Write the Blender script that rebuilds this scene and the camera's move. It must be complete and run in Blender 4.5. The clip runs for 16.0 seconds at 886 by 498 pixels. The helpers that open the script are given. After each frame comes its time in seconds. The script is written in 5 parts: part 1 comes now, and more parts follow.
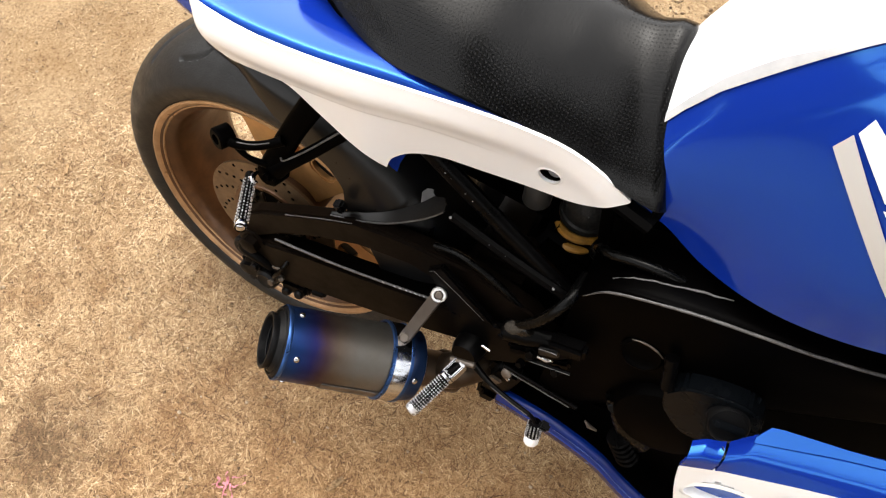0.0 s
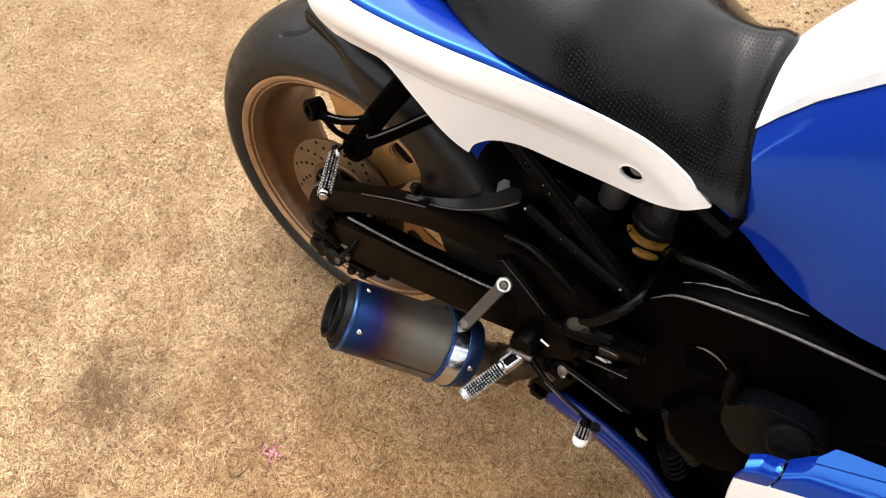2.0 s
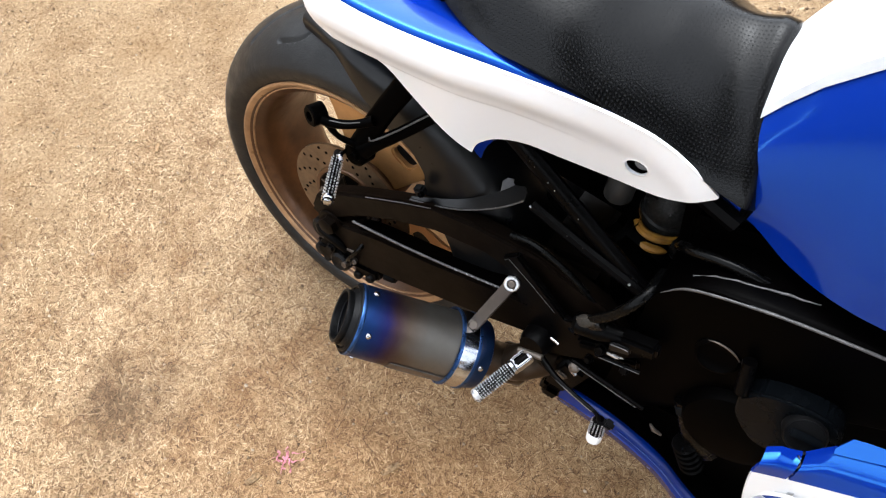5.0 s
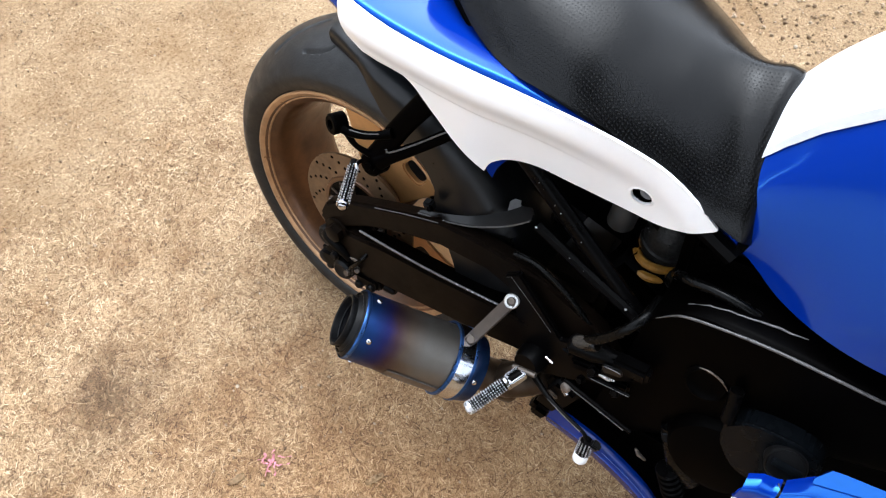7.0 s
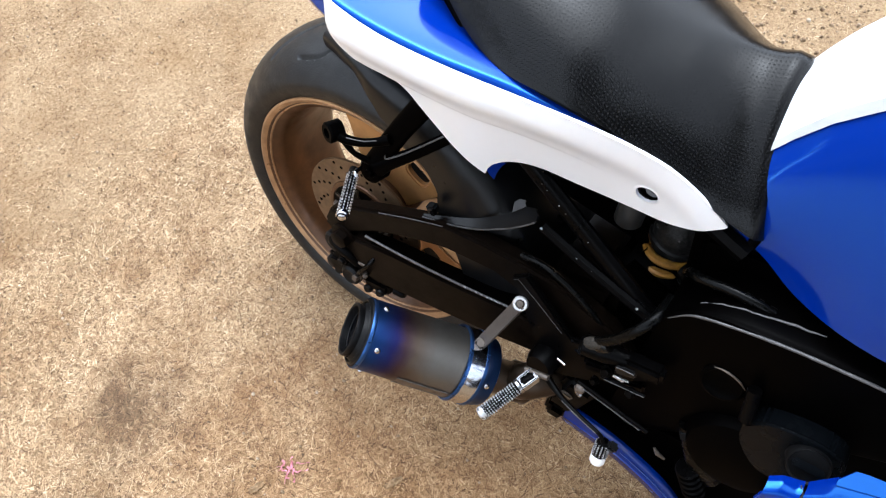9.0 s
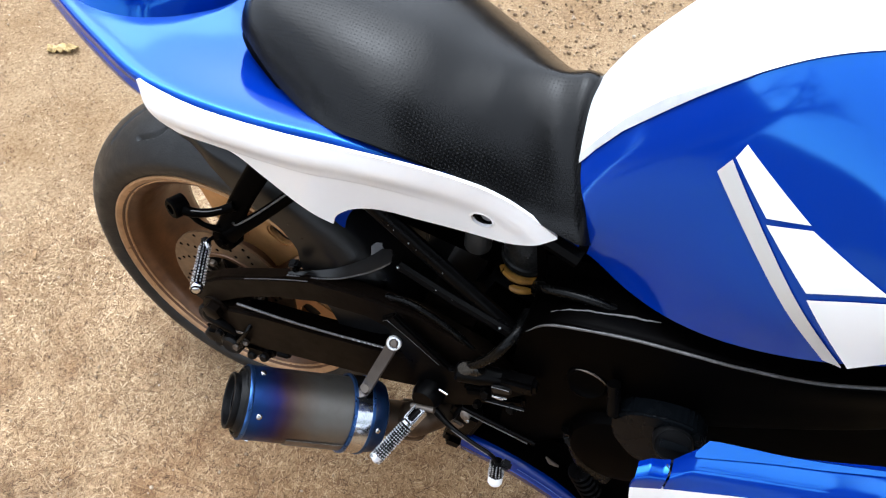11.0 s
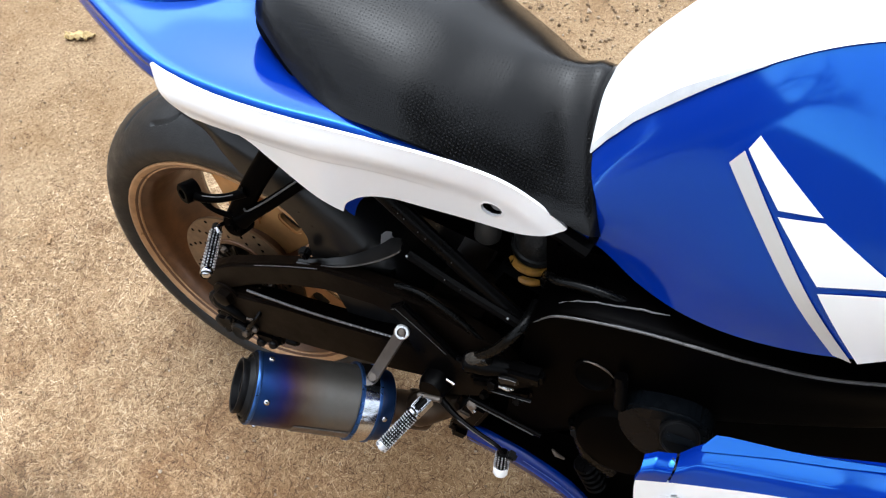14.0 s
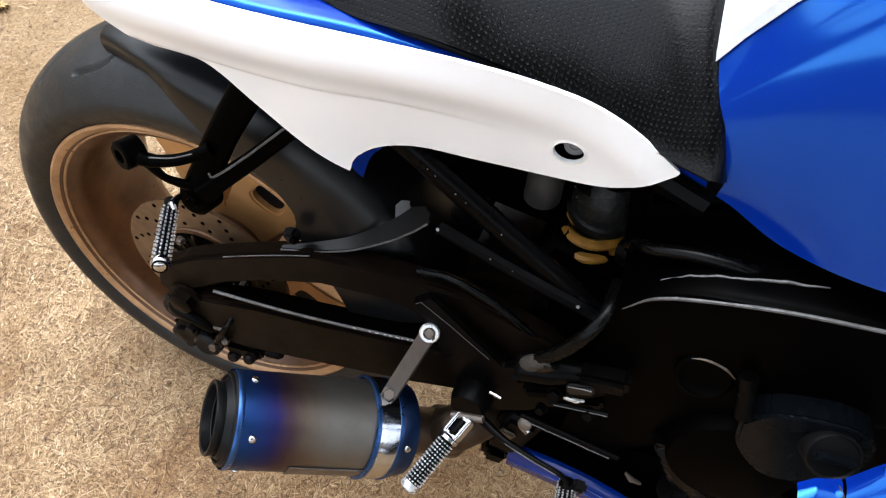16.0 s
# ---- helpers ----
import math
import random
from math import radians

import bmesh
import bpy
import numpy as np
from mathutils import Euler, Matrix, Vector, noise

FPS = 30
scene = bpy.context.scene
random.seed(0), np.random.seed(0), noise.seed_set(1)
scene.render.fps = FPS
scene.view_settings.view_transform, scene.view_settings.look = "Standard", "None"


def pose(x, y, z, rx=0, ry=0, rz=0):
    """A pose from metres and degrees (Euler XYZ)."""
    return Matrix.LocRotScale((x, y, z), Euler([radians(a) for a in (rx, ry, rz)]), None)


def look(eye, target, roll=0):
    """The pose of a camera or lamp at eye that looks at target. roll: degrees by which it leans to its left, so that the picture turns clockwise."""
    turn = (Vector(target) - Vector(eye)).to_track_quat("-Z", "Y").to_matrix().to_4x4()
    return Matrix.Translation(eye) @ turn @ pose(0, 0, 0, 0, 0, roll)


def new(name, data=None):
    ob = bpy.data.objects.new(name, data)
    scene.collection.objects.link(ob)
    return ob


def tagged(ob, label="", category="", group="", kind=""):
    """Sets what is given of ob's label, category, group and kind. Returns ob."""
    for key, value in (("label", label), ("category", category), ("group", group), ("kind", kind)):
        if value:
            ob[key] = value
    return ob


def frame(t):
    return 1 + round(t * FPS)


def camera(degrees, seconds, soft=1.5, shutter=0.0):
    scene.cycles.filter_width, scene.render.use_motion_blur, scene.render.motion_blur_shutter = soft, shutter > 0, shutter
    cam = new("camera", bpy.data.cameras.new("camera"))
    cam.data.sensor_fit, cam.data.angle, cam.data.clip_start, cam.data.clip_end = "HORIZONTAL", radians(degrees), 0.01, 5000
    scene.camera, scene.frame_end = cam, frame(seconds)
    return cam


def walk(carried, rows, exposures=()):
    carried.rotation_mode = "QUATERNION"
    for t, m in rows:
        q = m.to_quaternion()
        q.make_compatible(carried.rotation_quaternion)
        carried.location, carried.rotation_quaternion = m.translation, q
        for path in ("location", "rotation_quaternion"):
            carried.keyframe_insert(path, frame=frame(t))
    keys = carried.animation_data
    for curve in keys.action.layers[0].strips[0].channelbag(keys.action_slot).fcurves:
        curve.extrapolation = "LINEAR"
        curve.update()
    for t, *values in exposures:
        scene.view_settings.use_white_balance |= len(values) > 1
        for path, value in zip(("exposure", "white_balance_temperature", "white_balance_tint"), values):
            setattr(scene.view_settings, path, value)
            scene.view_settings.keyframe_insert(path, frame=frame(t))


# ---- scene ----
cam = camera(67.0, 16.0, soft=1.2)
PATH = [  # t, x, y, z and the turn in degrees
    (0.0, 0.5072, -0.3519, 1.2886, 25.87, 0.97, 27.46),
    (0.5, 0.5274, -0.3952, 1.2875, 27.00, 2.83, 31.57),
    (1.0, 0.5068, -0.3918, 1.2927, 27.93, 2.76, 33.84),
    (1.5, 0.5099, -0.3901, 1.2885, 27.04, 2.02, 33.16),
    (2.0, 0.5029, -0.3958, 1.2894, 27.06, 2.08, 34.77),
    (2.5, 0.5091, -0.3867, 1.2843, 25.99, 0.98, 31.87),
    (3.0, 0.4955, -0.3938, 1.2866, 25.85, 3.95, 33.65),
    (3.5, 0.4919, -0.3864, 1.2902, 26.36, 3.99, 34.15),
    (4.0, 0.5012, -0.3822, 1.2841, 25.99, 3.34, 33.30),
    (4.5, 0.4993, -0.3880, 1.2837, 25.31, 3.07, 33.22),
    (4.7, 0.5016, -0.3891, 1.2847, 26.14, 3.80, 32.92),
    (6.8, 0.4978, -0.4390, 1.2978, 28.70, 0.70, 38.90),
    (7.0, 0.5000, -0.4281, 1.3049, 29.30, 0.57, 36.71),
    (7.5, 0.4926, -0.4099, 1.2900, 25.65, 3.69, 36.53),
    (8.0, 0.4942, -0.3962, 1.3005, 27.91, 3.96, 35.89),
    (8.5, 0.4985, -0.3940, 1.3030, 28.66, 3.43, 34.43),
    (9.0, 0.4984, -0.3938, 1.3010, 28.15, 3.23, 35.23),
    (9.5, 0.5137, -0.3908, 1.2979, 28.70, 2.08, 33.10),
    (10.0, 0.5315, -0.3778, 1.3179, 32.00, 0.99, 28.19),
    (10.2, 0.5385, -0.3778, 1.3177, 31.95, 0.88, 26.82),
    (12.3, 0.5876, -0.3540, 1.3158, 30.53, 2.00, 20.68),
    (12.5, 0.5859, -0.3539, 1.3153, 30.61, 1.49, 20.88),
    (13.0, 0.5782, -0.3625, 1.3166, 30.73, 2.25, 22.18),
    (13.5, 0.5746, -0.3621, 1.3148, 30.43, 3.25, 22.86),
    (14.0, 0.5703, -0.3742, 1.3132, 31.01, 1.93, 24.51),
    (14.5, 0.5778, -0.3708, 1.3113, 30.56, 1.80, 23.62),
    (15.0, 0.5692, -0.3818, 1.3147, 31.53, 1.35, 26.36),
    (15.5, 0.5160, -0.3583, 1.2684, 28.33, 2.13, 29.32),
    (16.0, 0.4483, -0.3271, 1.1086, 30.96, 0.00, 20.17),
]
walk(cam, [(t, pose(*p)) for t, *p in PATH], [(0.0, 1.80, 6850, 10), (3.5, 1.87, 6650, 10), (4.5, 1.88, 6250, 9), (7.0, 1.90, 5850, 8), (10.0, 1.90, 5700, 8), (12.5, 1.70, 5850, 7), (15.0, 1.74, 5900, 8), (15.5, 1.74, 6000, 8), (16.0, 1.88, 6000, 8)])
LEAN = 11.57  # degrees by which the machine leans on its stand

# ---- light ----
world = bpy.data.worlds.new("sky")
scene.world = world
world.use_nodes = True
wn = world.node_tree.nodes
sky = wn.new("ShaderNodeTexSky")
sky.sky_type, sky.sun_disc = "NISHITA", False
sky.sun_elevation, sky.sun_rotation = radians(66), radians(-29)
sky.air_density, sky.dust_density, sky.ozone_density = 1.0, 2.0, 0.5
pale = wn.new("ShaderNodeHueSaturation")  # thin high cloud takes most of the blue out of the sky
pale.inputs["Saturation"].default_value = 0.10
world.node_tree.links.new(sky.outputs[0], pale.inputs["Color"])
world.node_tree.links.new(pale.outputs[0], wn["Background"].inputs[0])
wn["Background"].inputs[1].default_value = 0.2
sun = new("sun", bpy.data.lights.new("sun", "SUN"))
sun.data.energy, sun.data.angle, sun.data.color = 0.65, radians(60), (1.0, 0.96, 0.90)
sun.matrix_world = look((-0.65, 1.15, 3.0), (0, 0, 0))

# ---- materials ----
def ramp(nt, fac, stops):
    r = nt.nodes.new("ShaderNodeValToRGB")
    e = r.color_ramp.elements
    while len(e) < len(stops):
        e.new(0.5)
    for el, (p, c) in zip(e, stops):
        el.position, el.color = p, (*c, 1)
    nt.links.new(fac, r.inputs[0])
    return r.outputs[0]


def noise_tex(nt, scale, detail=4, rough=0.6, stretch=None):
    co = nt.nodes.new("ShaderNodeTexCoord")
    n = nt.nodes.new("ShaderNodeTexNoise")
    n.inputs["Scale"].default_value, n.inputs["Detail"].default_value, n.inputs["Roughness"].default_value = scale, detail, rough
    out = co.outputs["Object"]
    if stretch:
        m = nt.nodes.new("ShaderNodeMapping")
        m.inputs["Scale"].default_value = stretch
        nt.links.new(out, m.inputs[0])
        out = m.outputs[0]
    nt.links.new(out, n.inputs["Vector"])
    return n.outputs["Fac"]


def mat(name, c, rough=0.5, metal=0.0, vary=0.12, scale=18, dust=0.0, dust_c=(0.35, 0.26, 0.16), coat=0.0, bump=0.05, bscale=300, spec=0.5, rvary=0.12):
    """Painted or bare surface: colour that varies at two scales, a film of dust or wear, fine relief."""
    m = bpy.data.materials.new(name)
    m.use_nodes = True
    nt = m.node_tree
    b = nt.nodes["Principled BSDF"]
    b.inputs["Metallic"].default_value = metal
    b.inputs["Specular IOR Level"].default_value = spec
    b.inputs["Coat Weight"].default_value = coat
    b.inputs["Coat Roughness"].default_value = 0.06
    lo, hi = [x * (1 - vary) for x in c], [min(1, x * (1 + vary)) for x in c]
    col = ramp(nt, noise_tex(nt, scale), [(0.3, lo), (0.7, hi)])
    if dust > 0:
        f = ramp(nt, noise_tex(nt, scale * 3.1, 6, 0.7), [(0.52 - 0.2 * dust, (0, 0, 0)), (0.95, (min(1, dust * 1.6),) * 3)])
        mx = nt.nodes.new("ShaderNodeMix")
        mx.data_type = "RGBA"
        nt.links.new(f, mx.inputs[0])
        nt.links.new(col, mx.inputs[6])
        mx.inputs[7].default_value = (*dust_c, 1)
        col = mx.outputs[2]
    nt.links.new(col, b.inputs["Base Color"])
    r = ramp(nt, noise_tex(nt, scale * 2.3, 5), [(0.3, (max(0.02, rough - rvary),) * 3), (0.75, (min(1, rough + rvary),) * 3)])
    nt.links.new(r, b.inputs["Roughness"])
    if bump:
        bp = nt.nodes.new("ShaderNodeBump")
        bp.inputs["Strength"].default_value, bp.inputs["Distance"].default_value = bump, 0.002
        nt.links.new(noise_tex(nt, bscale, 3), bp.inputs["Height"])
        nt.links.new(bp.outputs[0], b.inputs["Normal"])
    return m


BLUE = mat("blue_paint", (0.003, 0.020, 0.24), 0.10, 0, 0.05, 4, coat=0.12, bump=0.005, bscale=120, rvary=0.02)
BLUE.node_tree.nodes["Principled BSDF"].inputs["IOR"].default_value = 2.05
BLUE.node_tree.nodes["Principled BSDF"].inputs["Specular Tint"].default_value = (0.08, 0.46, 1.0, 1)
WHITE = mat("white_paint", (0.92, 0.925, 0.94), 0.3, 0, 0.008, 3, coat=0.5, bump=0, rvary=0.0)
DECAL = mat("white_vinyl", (0.78, 0.78, 0.78), 0.35, 0, 0.02, 9, bump=0.01, rvary=0.05)
TAPE = mat("off_white_tape", (0.42, 0.42, 0.43), 0.4, 0, 0.15, 25, bump=0.05, rvary=0.05)
GREY_DECAL = mat("silver_vinyl", (0.50, 0.49, 0.48), 0.4, 0.2, 0.03, 9, bump=0.01)
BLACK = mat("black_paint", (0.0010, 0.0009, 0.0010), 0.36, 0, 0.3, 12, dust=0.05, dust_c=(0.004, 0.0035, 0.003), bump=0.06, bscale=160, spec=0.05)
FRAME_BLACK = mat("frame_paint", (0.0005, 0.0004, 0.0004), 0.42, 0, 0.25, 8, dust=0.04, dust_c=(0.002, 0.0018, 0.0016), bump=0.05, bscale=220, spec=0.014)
ARM = mat("dusty_black_paint", (0.004, 0.0026, 0.0018), 0.42, 0, 0.3, 14, dust=0.35, dust_c=(0.014, 0.009, 0.006), bump=0.08, bscale=220, spec=0.05)
PALE = mat("pale_polished_alloy", (0.52, 0.52, 0.54), 0.3, 0.7, 0.15, 60, bump=0.03)
# pale tone for rubbed metal and for highlights drawn along black edges
WORN_LIT = mat("worn_and_lit_edge", (0.10, 0.097, 0.098), 0.45, 0.3, 0.35, 60, dust=0.7, dust_c=(0.010, 0.010, 0.010), bump=0.15, bscale=500)
CHIP = mat("bare_metal_chip", (0.45, 0.45, 0.46), 0.4, 0.6, 0.3, 200, bump=0.1)
SATIN = mat("black_plastic", (0.004, 0.004, 0.0044), 0.44, 0, 0.25, 10, dust=0.06, dust_c=(0.03, 0.026, 0.022), bump=0.1, bscale=420, spec=0.12)
RUBBER = mat("tyre_rubber", (0.0075, 0.0074, 0.0074), 0.5, 0, 0.35, 14, dust=0.22, dust_c=(0.045, 0.044, 0.043), bump=0.25, bscale=260, spec=0.35)
# one gold paint in two tones: shaded for barrel and hub, lit for spokes
GOLD_SHADED = mat("shaded_gold_paint", (0.094, 0.041, 0.0150), 0.38, 0.35, 0.35, 11, dust=0.6, dust_c=(0.026, 0.012, 0.006), bump=0.06, bscale=200)
GOLD_LIT = mat("lit_gold_paint", (0.46, 0.235, 0.085), 0.4, 0.3, 0.2, 12, dust=0.25, dust_c=(0.16, 0.085, 0.04), bump=0.06, bscale=200)
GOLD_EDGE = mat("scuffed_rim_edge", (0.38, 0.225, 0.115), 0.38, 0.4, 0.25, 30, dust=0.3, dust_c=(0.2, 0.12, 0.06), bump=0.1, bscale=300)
CHROME = mat("chrome", (0.46, 0.46, 0.48), 0.12, 1.0, 0.06, 60, bump=0.03)
ALU = mat("dull_aluminium", (0.62, 0.62, 0.62), 0.35, 0.9, 0.12, 40, dust=0.15, dust_c=(0.2, 0.18, 0.15), bump=0.06)
STRAP = mat("grey_steel_strap", (0.12, 0.10, 0.085), 0.42, 0.7, 0.15, 30, dust=0.2, dust_c=(0.13, 0.10, 0.08), bump=0.08)
BLUED = mat("blued_titanium", (0.032, 0.085, 0.24), 0.34, 0.9, 0.25, 25, bump=0.03)
PIPE = mat("scorched_pipe", (0.050, 0.035, 0.024), 0.45, 0.8, 0.3, 25, dust=0.3, dust_c=(0.07, 0.035, 0.018), bump=0.1)
SPRING = mat("ochre_spring_paint", (0.32, 0.155, 0.02), 0.45, 0.1, 0.3, 60, dust=0.3, dust_c=(0.04, 0.03, 0.02), bump=0.1)
GUARD = mat("mudguard_plastic", (0.003, 0.003, 0.0034), 0.36, 0, 0.25, 6, dust=0.05, dust_c=(0.012, 0.012, 0.012), bump=0.06, bscale=420, spec=0.28)
HOSE = mat("rubber_hose", (0.0012, 0.0012, 0.0012), 0.26, 0, 0.2, 30, dust=0.04, dust_c=(0.008, 0.008, 0.007), bump=0.05, spec=0.1)
GREY = mat("grey_tape", (0.14, 0.14, 0.145), 0.5, 0, 0.15, 50, bump=0.1)
BOTTLE = mat("smoked_plastic", (0.02, 0.019, 0.018), 0.4, 0, 0.2, 40, bump=0.04, spec=0.25)


def seat_material():
    """Black vinyl with rows of small pricked dots."""
    m = mat("seat_vinyl", (0.0020, 0.0020, 0.0023), 0.19, 0, 0.15, 9, dust=0.04, dust_c=(0.007, 0.007, 0.008), bump=0, spec=0.18, rvary=0.06)
    nt = m.node_tree
    b = nt.nodes["Principled BSDF"]
    co = nt.nodes.new("ShaderNodeTexCoord")
    sp = nt.nodes.new("ShaderNodeSeparateXYZ")
    nt.links.new(co.outputs["UV"], sp.inputs[0])
    waves = []
    for k in (0, 1):
        mu = nt.nodes.new("ShaderNodeMath")
        mu.operation = "MULTIPLY"
        mu.inputs[1].default_value = 2 * math.pi / 0.0080
        nt.links.new(sp.outputs[k], mu.inputs[0])
        si = nt.nodes.new("ShaderNodeMath")
        si.operation = "SINE"
        nt.links.new(mu.outputs[0], si.inputs[0])
        waves.append(si.outputs[0])
    ad = nt.nodes.new("ShaderNodeMath")
    ad.operation = "MULTIPLY"
    nt.links.new(waves[0], ad.inputs[0])
    nt.links.new(waves[1], ad.inputs[1])
    dots = ramp(nt, ad.outputs[0], [(0.62, (1, 1, 1)), (0.86, (0, 0, 0))])
    grain = noise_tex(nt, 420, 3)
    mx = nt.nodes.new("ShaderNodeMath")
    mx.operation = "MULTIPLY_ADD"
    mx.inputs[1].default_value = 0.35
    nt.links.new(grain, mx.inputs[0])
    nt.links.new(dots, mx.inputs[2])
    bp = nt.nodes.new("ShaderNodeBump")
    bp.inputs["Strength"].default_value, bp.inputs["Distance"].default_value = 0.5, 0.0012
    nt.links.new(mx.outputs[0], bp.inputs["Height"])
    nt.links.new(bp.outputs[0], b.inputs["Normal"])
    return m


VINYL = seat_material()

MUF_A, MUF_B = Vector((0.1532, -0.3022, 0.3849)), Vector((0.3235, -0.1985, 0.2950))


def muffler_material():
    """Titanium sleeve, heat-tinted: blue at the mouth, through violet and bronze to grey."""
    m = mat("heat_tinted_titanium", (0.3, 0.3, 0.3), 0.46, 0.9, 0.1, 30, bump=0.03, bscale=250)
    nt = m.node_tree
    b = nt.nodes["Principled BSDF"]
    co = nt.nodes.new("ShaderNodeTexCoord")
    dt = nt.nodes.new("ShaderNodeVectorMath")
    dt.operation = "DOT_PRODUCT"
    axis = MUF_B - MUF_A
    dt.inputs[1].default_value = axis / axis.length_squared
    nt.links.new(co.outputs["Object"], dt.inputs[0])
    su = nt.nodes.new("ShaderNodeMath")
    su.operation = "SUBTRACT"
    su.inputs[1].default_value = MUF_A.dot(axis) / axis.length_squared
    nt.links.new(dt.outputs["Value"], su.inputs[0])
    wob = nt.nodes.new("ShaderNodeMath")
    wob.operation = "MULTIPLY_ADD"
    wob.inputs[1].default_value = 0.12
    nt.links.new(noise_tex(nt, 22, 3), wob.inputs[0])
    nt.links.new(su.outputs[0], wob.inputs[2])
    col = ramp(nt, wob.outputs[0], [(0.06, (0.010, 0.032, 0.075)), (0.22, (0.009, 0.030, 0.12)), (0.31, (0.016, 0.016, 0.085)), (0.38, (0.050, 0.028, 0.038)), (0.47, (0.10, 0.074, 0.056)), (0.60, (0.135, 0.125, 0.112)), (0.93, (0.15, 0.139, 0.125)), (0.97, (0.03, 0.05, 0.12)), (1.1, (0.012, 0.03, 0.09))])
    nt.links.new(col, b.inputs["Base Color"])
    return m


TITAN = muffler_material()


def warm_patch(nt, col):
    """A ragged patch beside the machine, redder soil with its soft shade darkened in."""
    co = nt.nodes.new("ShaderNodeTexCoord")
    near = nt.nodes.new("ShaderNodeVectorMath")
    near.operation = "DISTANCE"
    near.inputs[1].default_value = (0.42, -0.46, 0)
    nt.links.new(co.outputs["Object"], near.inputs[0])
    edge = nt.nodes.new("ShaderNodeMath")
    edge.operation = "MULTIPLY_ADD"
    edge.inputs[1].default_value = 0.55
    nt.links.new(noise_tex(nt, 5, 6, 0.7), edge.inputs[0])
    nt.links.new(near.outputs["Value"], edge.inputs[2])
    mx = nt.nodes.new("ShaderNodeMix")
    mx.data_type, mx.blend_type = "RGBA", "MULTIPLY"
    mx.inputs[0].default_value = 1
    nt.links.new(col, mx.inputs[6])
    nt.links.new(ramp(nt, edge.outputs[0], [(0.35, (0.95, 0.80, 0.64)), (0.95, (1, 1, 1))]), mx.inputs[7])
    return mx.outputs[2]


def stained(nt, col):
    """The oily stain, soaked into the straw too."""
    co = nt.nodes.new("ShaderNodeTexCoord")
    near = nt.nodes.new("ShaderNodeVectorMath")
    near.operation = "DISTANCE"
    near.inputs[1].default_value = (-0.270, -0.512, 0)
    nt.links.new(co.outputs["Object"], near.inputs[0])
    edge = nt.nodes.new("ShaderNodeMath")
    edge.operation = "MULTIPLY_ADD"
    edge.inputs[1].default_value = 0.42
    nt.links.new(noise_tex(nt, 9, 6, 0.72), edge.inputs[0])
    nt.links.new(near.outputs["Value"], edge.inputs[2])
    mx = nt.nodes.new("ShaderNodeMix")
    mx.data_type, mx.blend_type = "RGBA", "MULTIPLY"
    mx.inputs[0].default_value = 1
    nt.links.new(col, mx.inputs[6])
    nt.links.new(ramp(nt, edge.outputs[0], [(0.22, (0.46, 0.40, 0.35)), (0.34, (1, 1, 1))]), mx.inputs[7])
    return mx.outputs[2]


def ground_material():
    m = bpy.data.materials.new("dry_earth")
    m.use_nodes = True
    nt = m.node_tree
    b = nt.nodes["Principled BSDF"]
    b.inputs["Roughness"].default_value = 0.95
    b.inputs["Specular IOR Level"].default_value = 0.15
    fine = ramp(nt, noise_tex(nt, 120, 8, 0.78), [(0.34, (0.106, 0.060, 0.031)), (0.445, (0.264, 0.172, 0.094)), (0.58, (0.337, 0.234, 0.134)), (0.76, (0.46, 0.352, 0.222))])
    big = ramp(nt, noise_tex(nt, 3.0, 5, 0.65), [(0.33, (0.84, 0.80, 0.74)), (0.62, (1.12, 1.17, 1.22))])
    mx = nt.nodes.new("ShaderNodeMix")
    mx.data_type, mx.blend_type = "RGBA", "MULTIPLY"
    mx.inputs[0].default_value = 1
    nt.links.new(fine, mx.inputs[6])
    nt.links.new(big, mx.inputs[7])
    # damp, oily stains of their own shape
    co = nt.nodes.new("ShaderNodeTexCoord")
    near = nt.nodes.new("ShaderNodeVectorMath")
    near.operation = "DISTANCE"
    near.inputs[1].default_value = (-0.270, -0.512, 0)
    nt.links.new(co.outputs["Object"], near.inputs[0])
    edge = nt.nodes.new("ShaderNodeMath")
    edge.operation = "MULTIPLY_ADD"
    edge.inputs[1].default_value = 0.42
    nt.links.new(noise_tex(nt, 9, 6, 0.72), edge.inputs[0])
    nt.links.new(near.outputs["Value"], edge.inputs[2])
    spots = ramp(nt, edge.outputs[0], [(0.22, (0.75, 0.75, 0.75)), (0.34, (0, 0, 0))])
    mx2 = nt.nodes.new("ShaderNodeMix")
    mx2.data_type = "RGBA"
    nt.links.new(spots, mx2.inputs[0])
    nt.links.new(mx.outputs[2], mx2.inputs[6])
    mx2.inputs[7].default_value = (0.105, 0.068, 0.040, 1)
    nt.links.new(warm_patch(nt, mx2.outputs[2]), b.inputs["Base Color"])
    bp = nt.nodes.new("ShaderNodeBump")
    bp.inputs["Strength"].default_value, bp.inputs["Distance"].default_value = 0.9, 0.008
    nt.links.new(noise_tex(nt, 110, 8, 0.78), bp.inputs["Height"])
    nt.links.new(bp.outputs[0], b.inputs["Normal"])
    return m


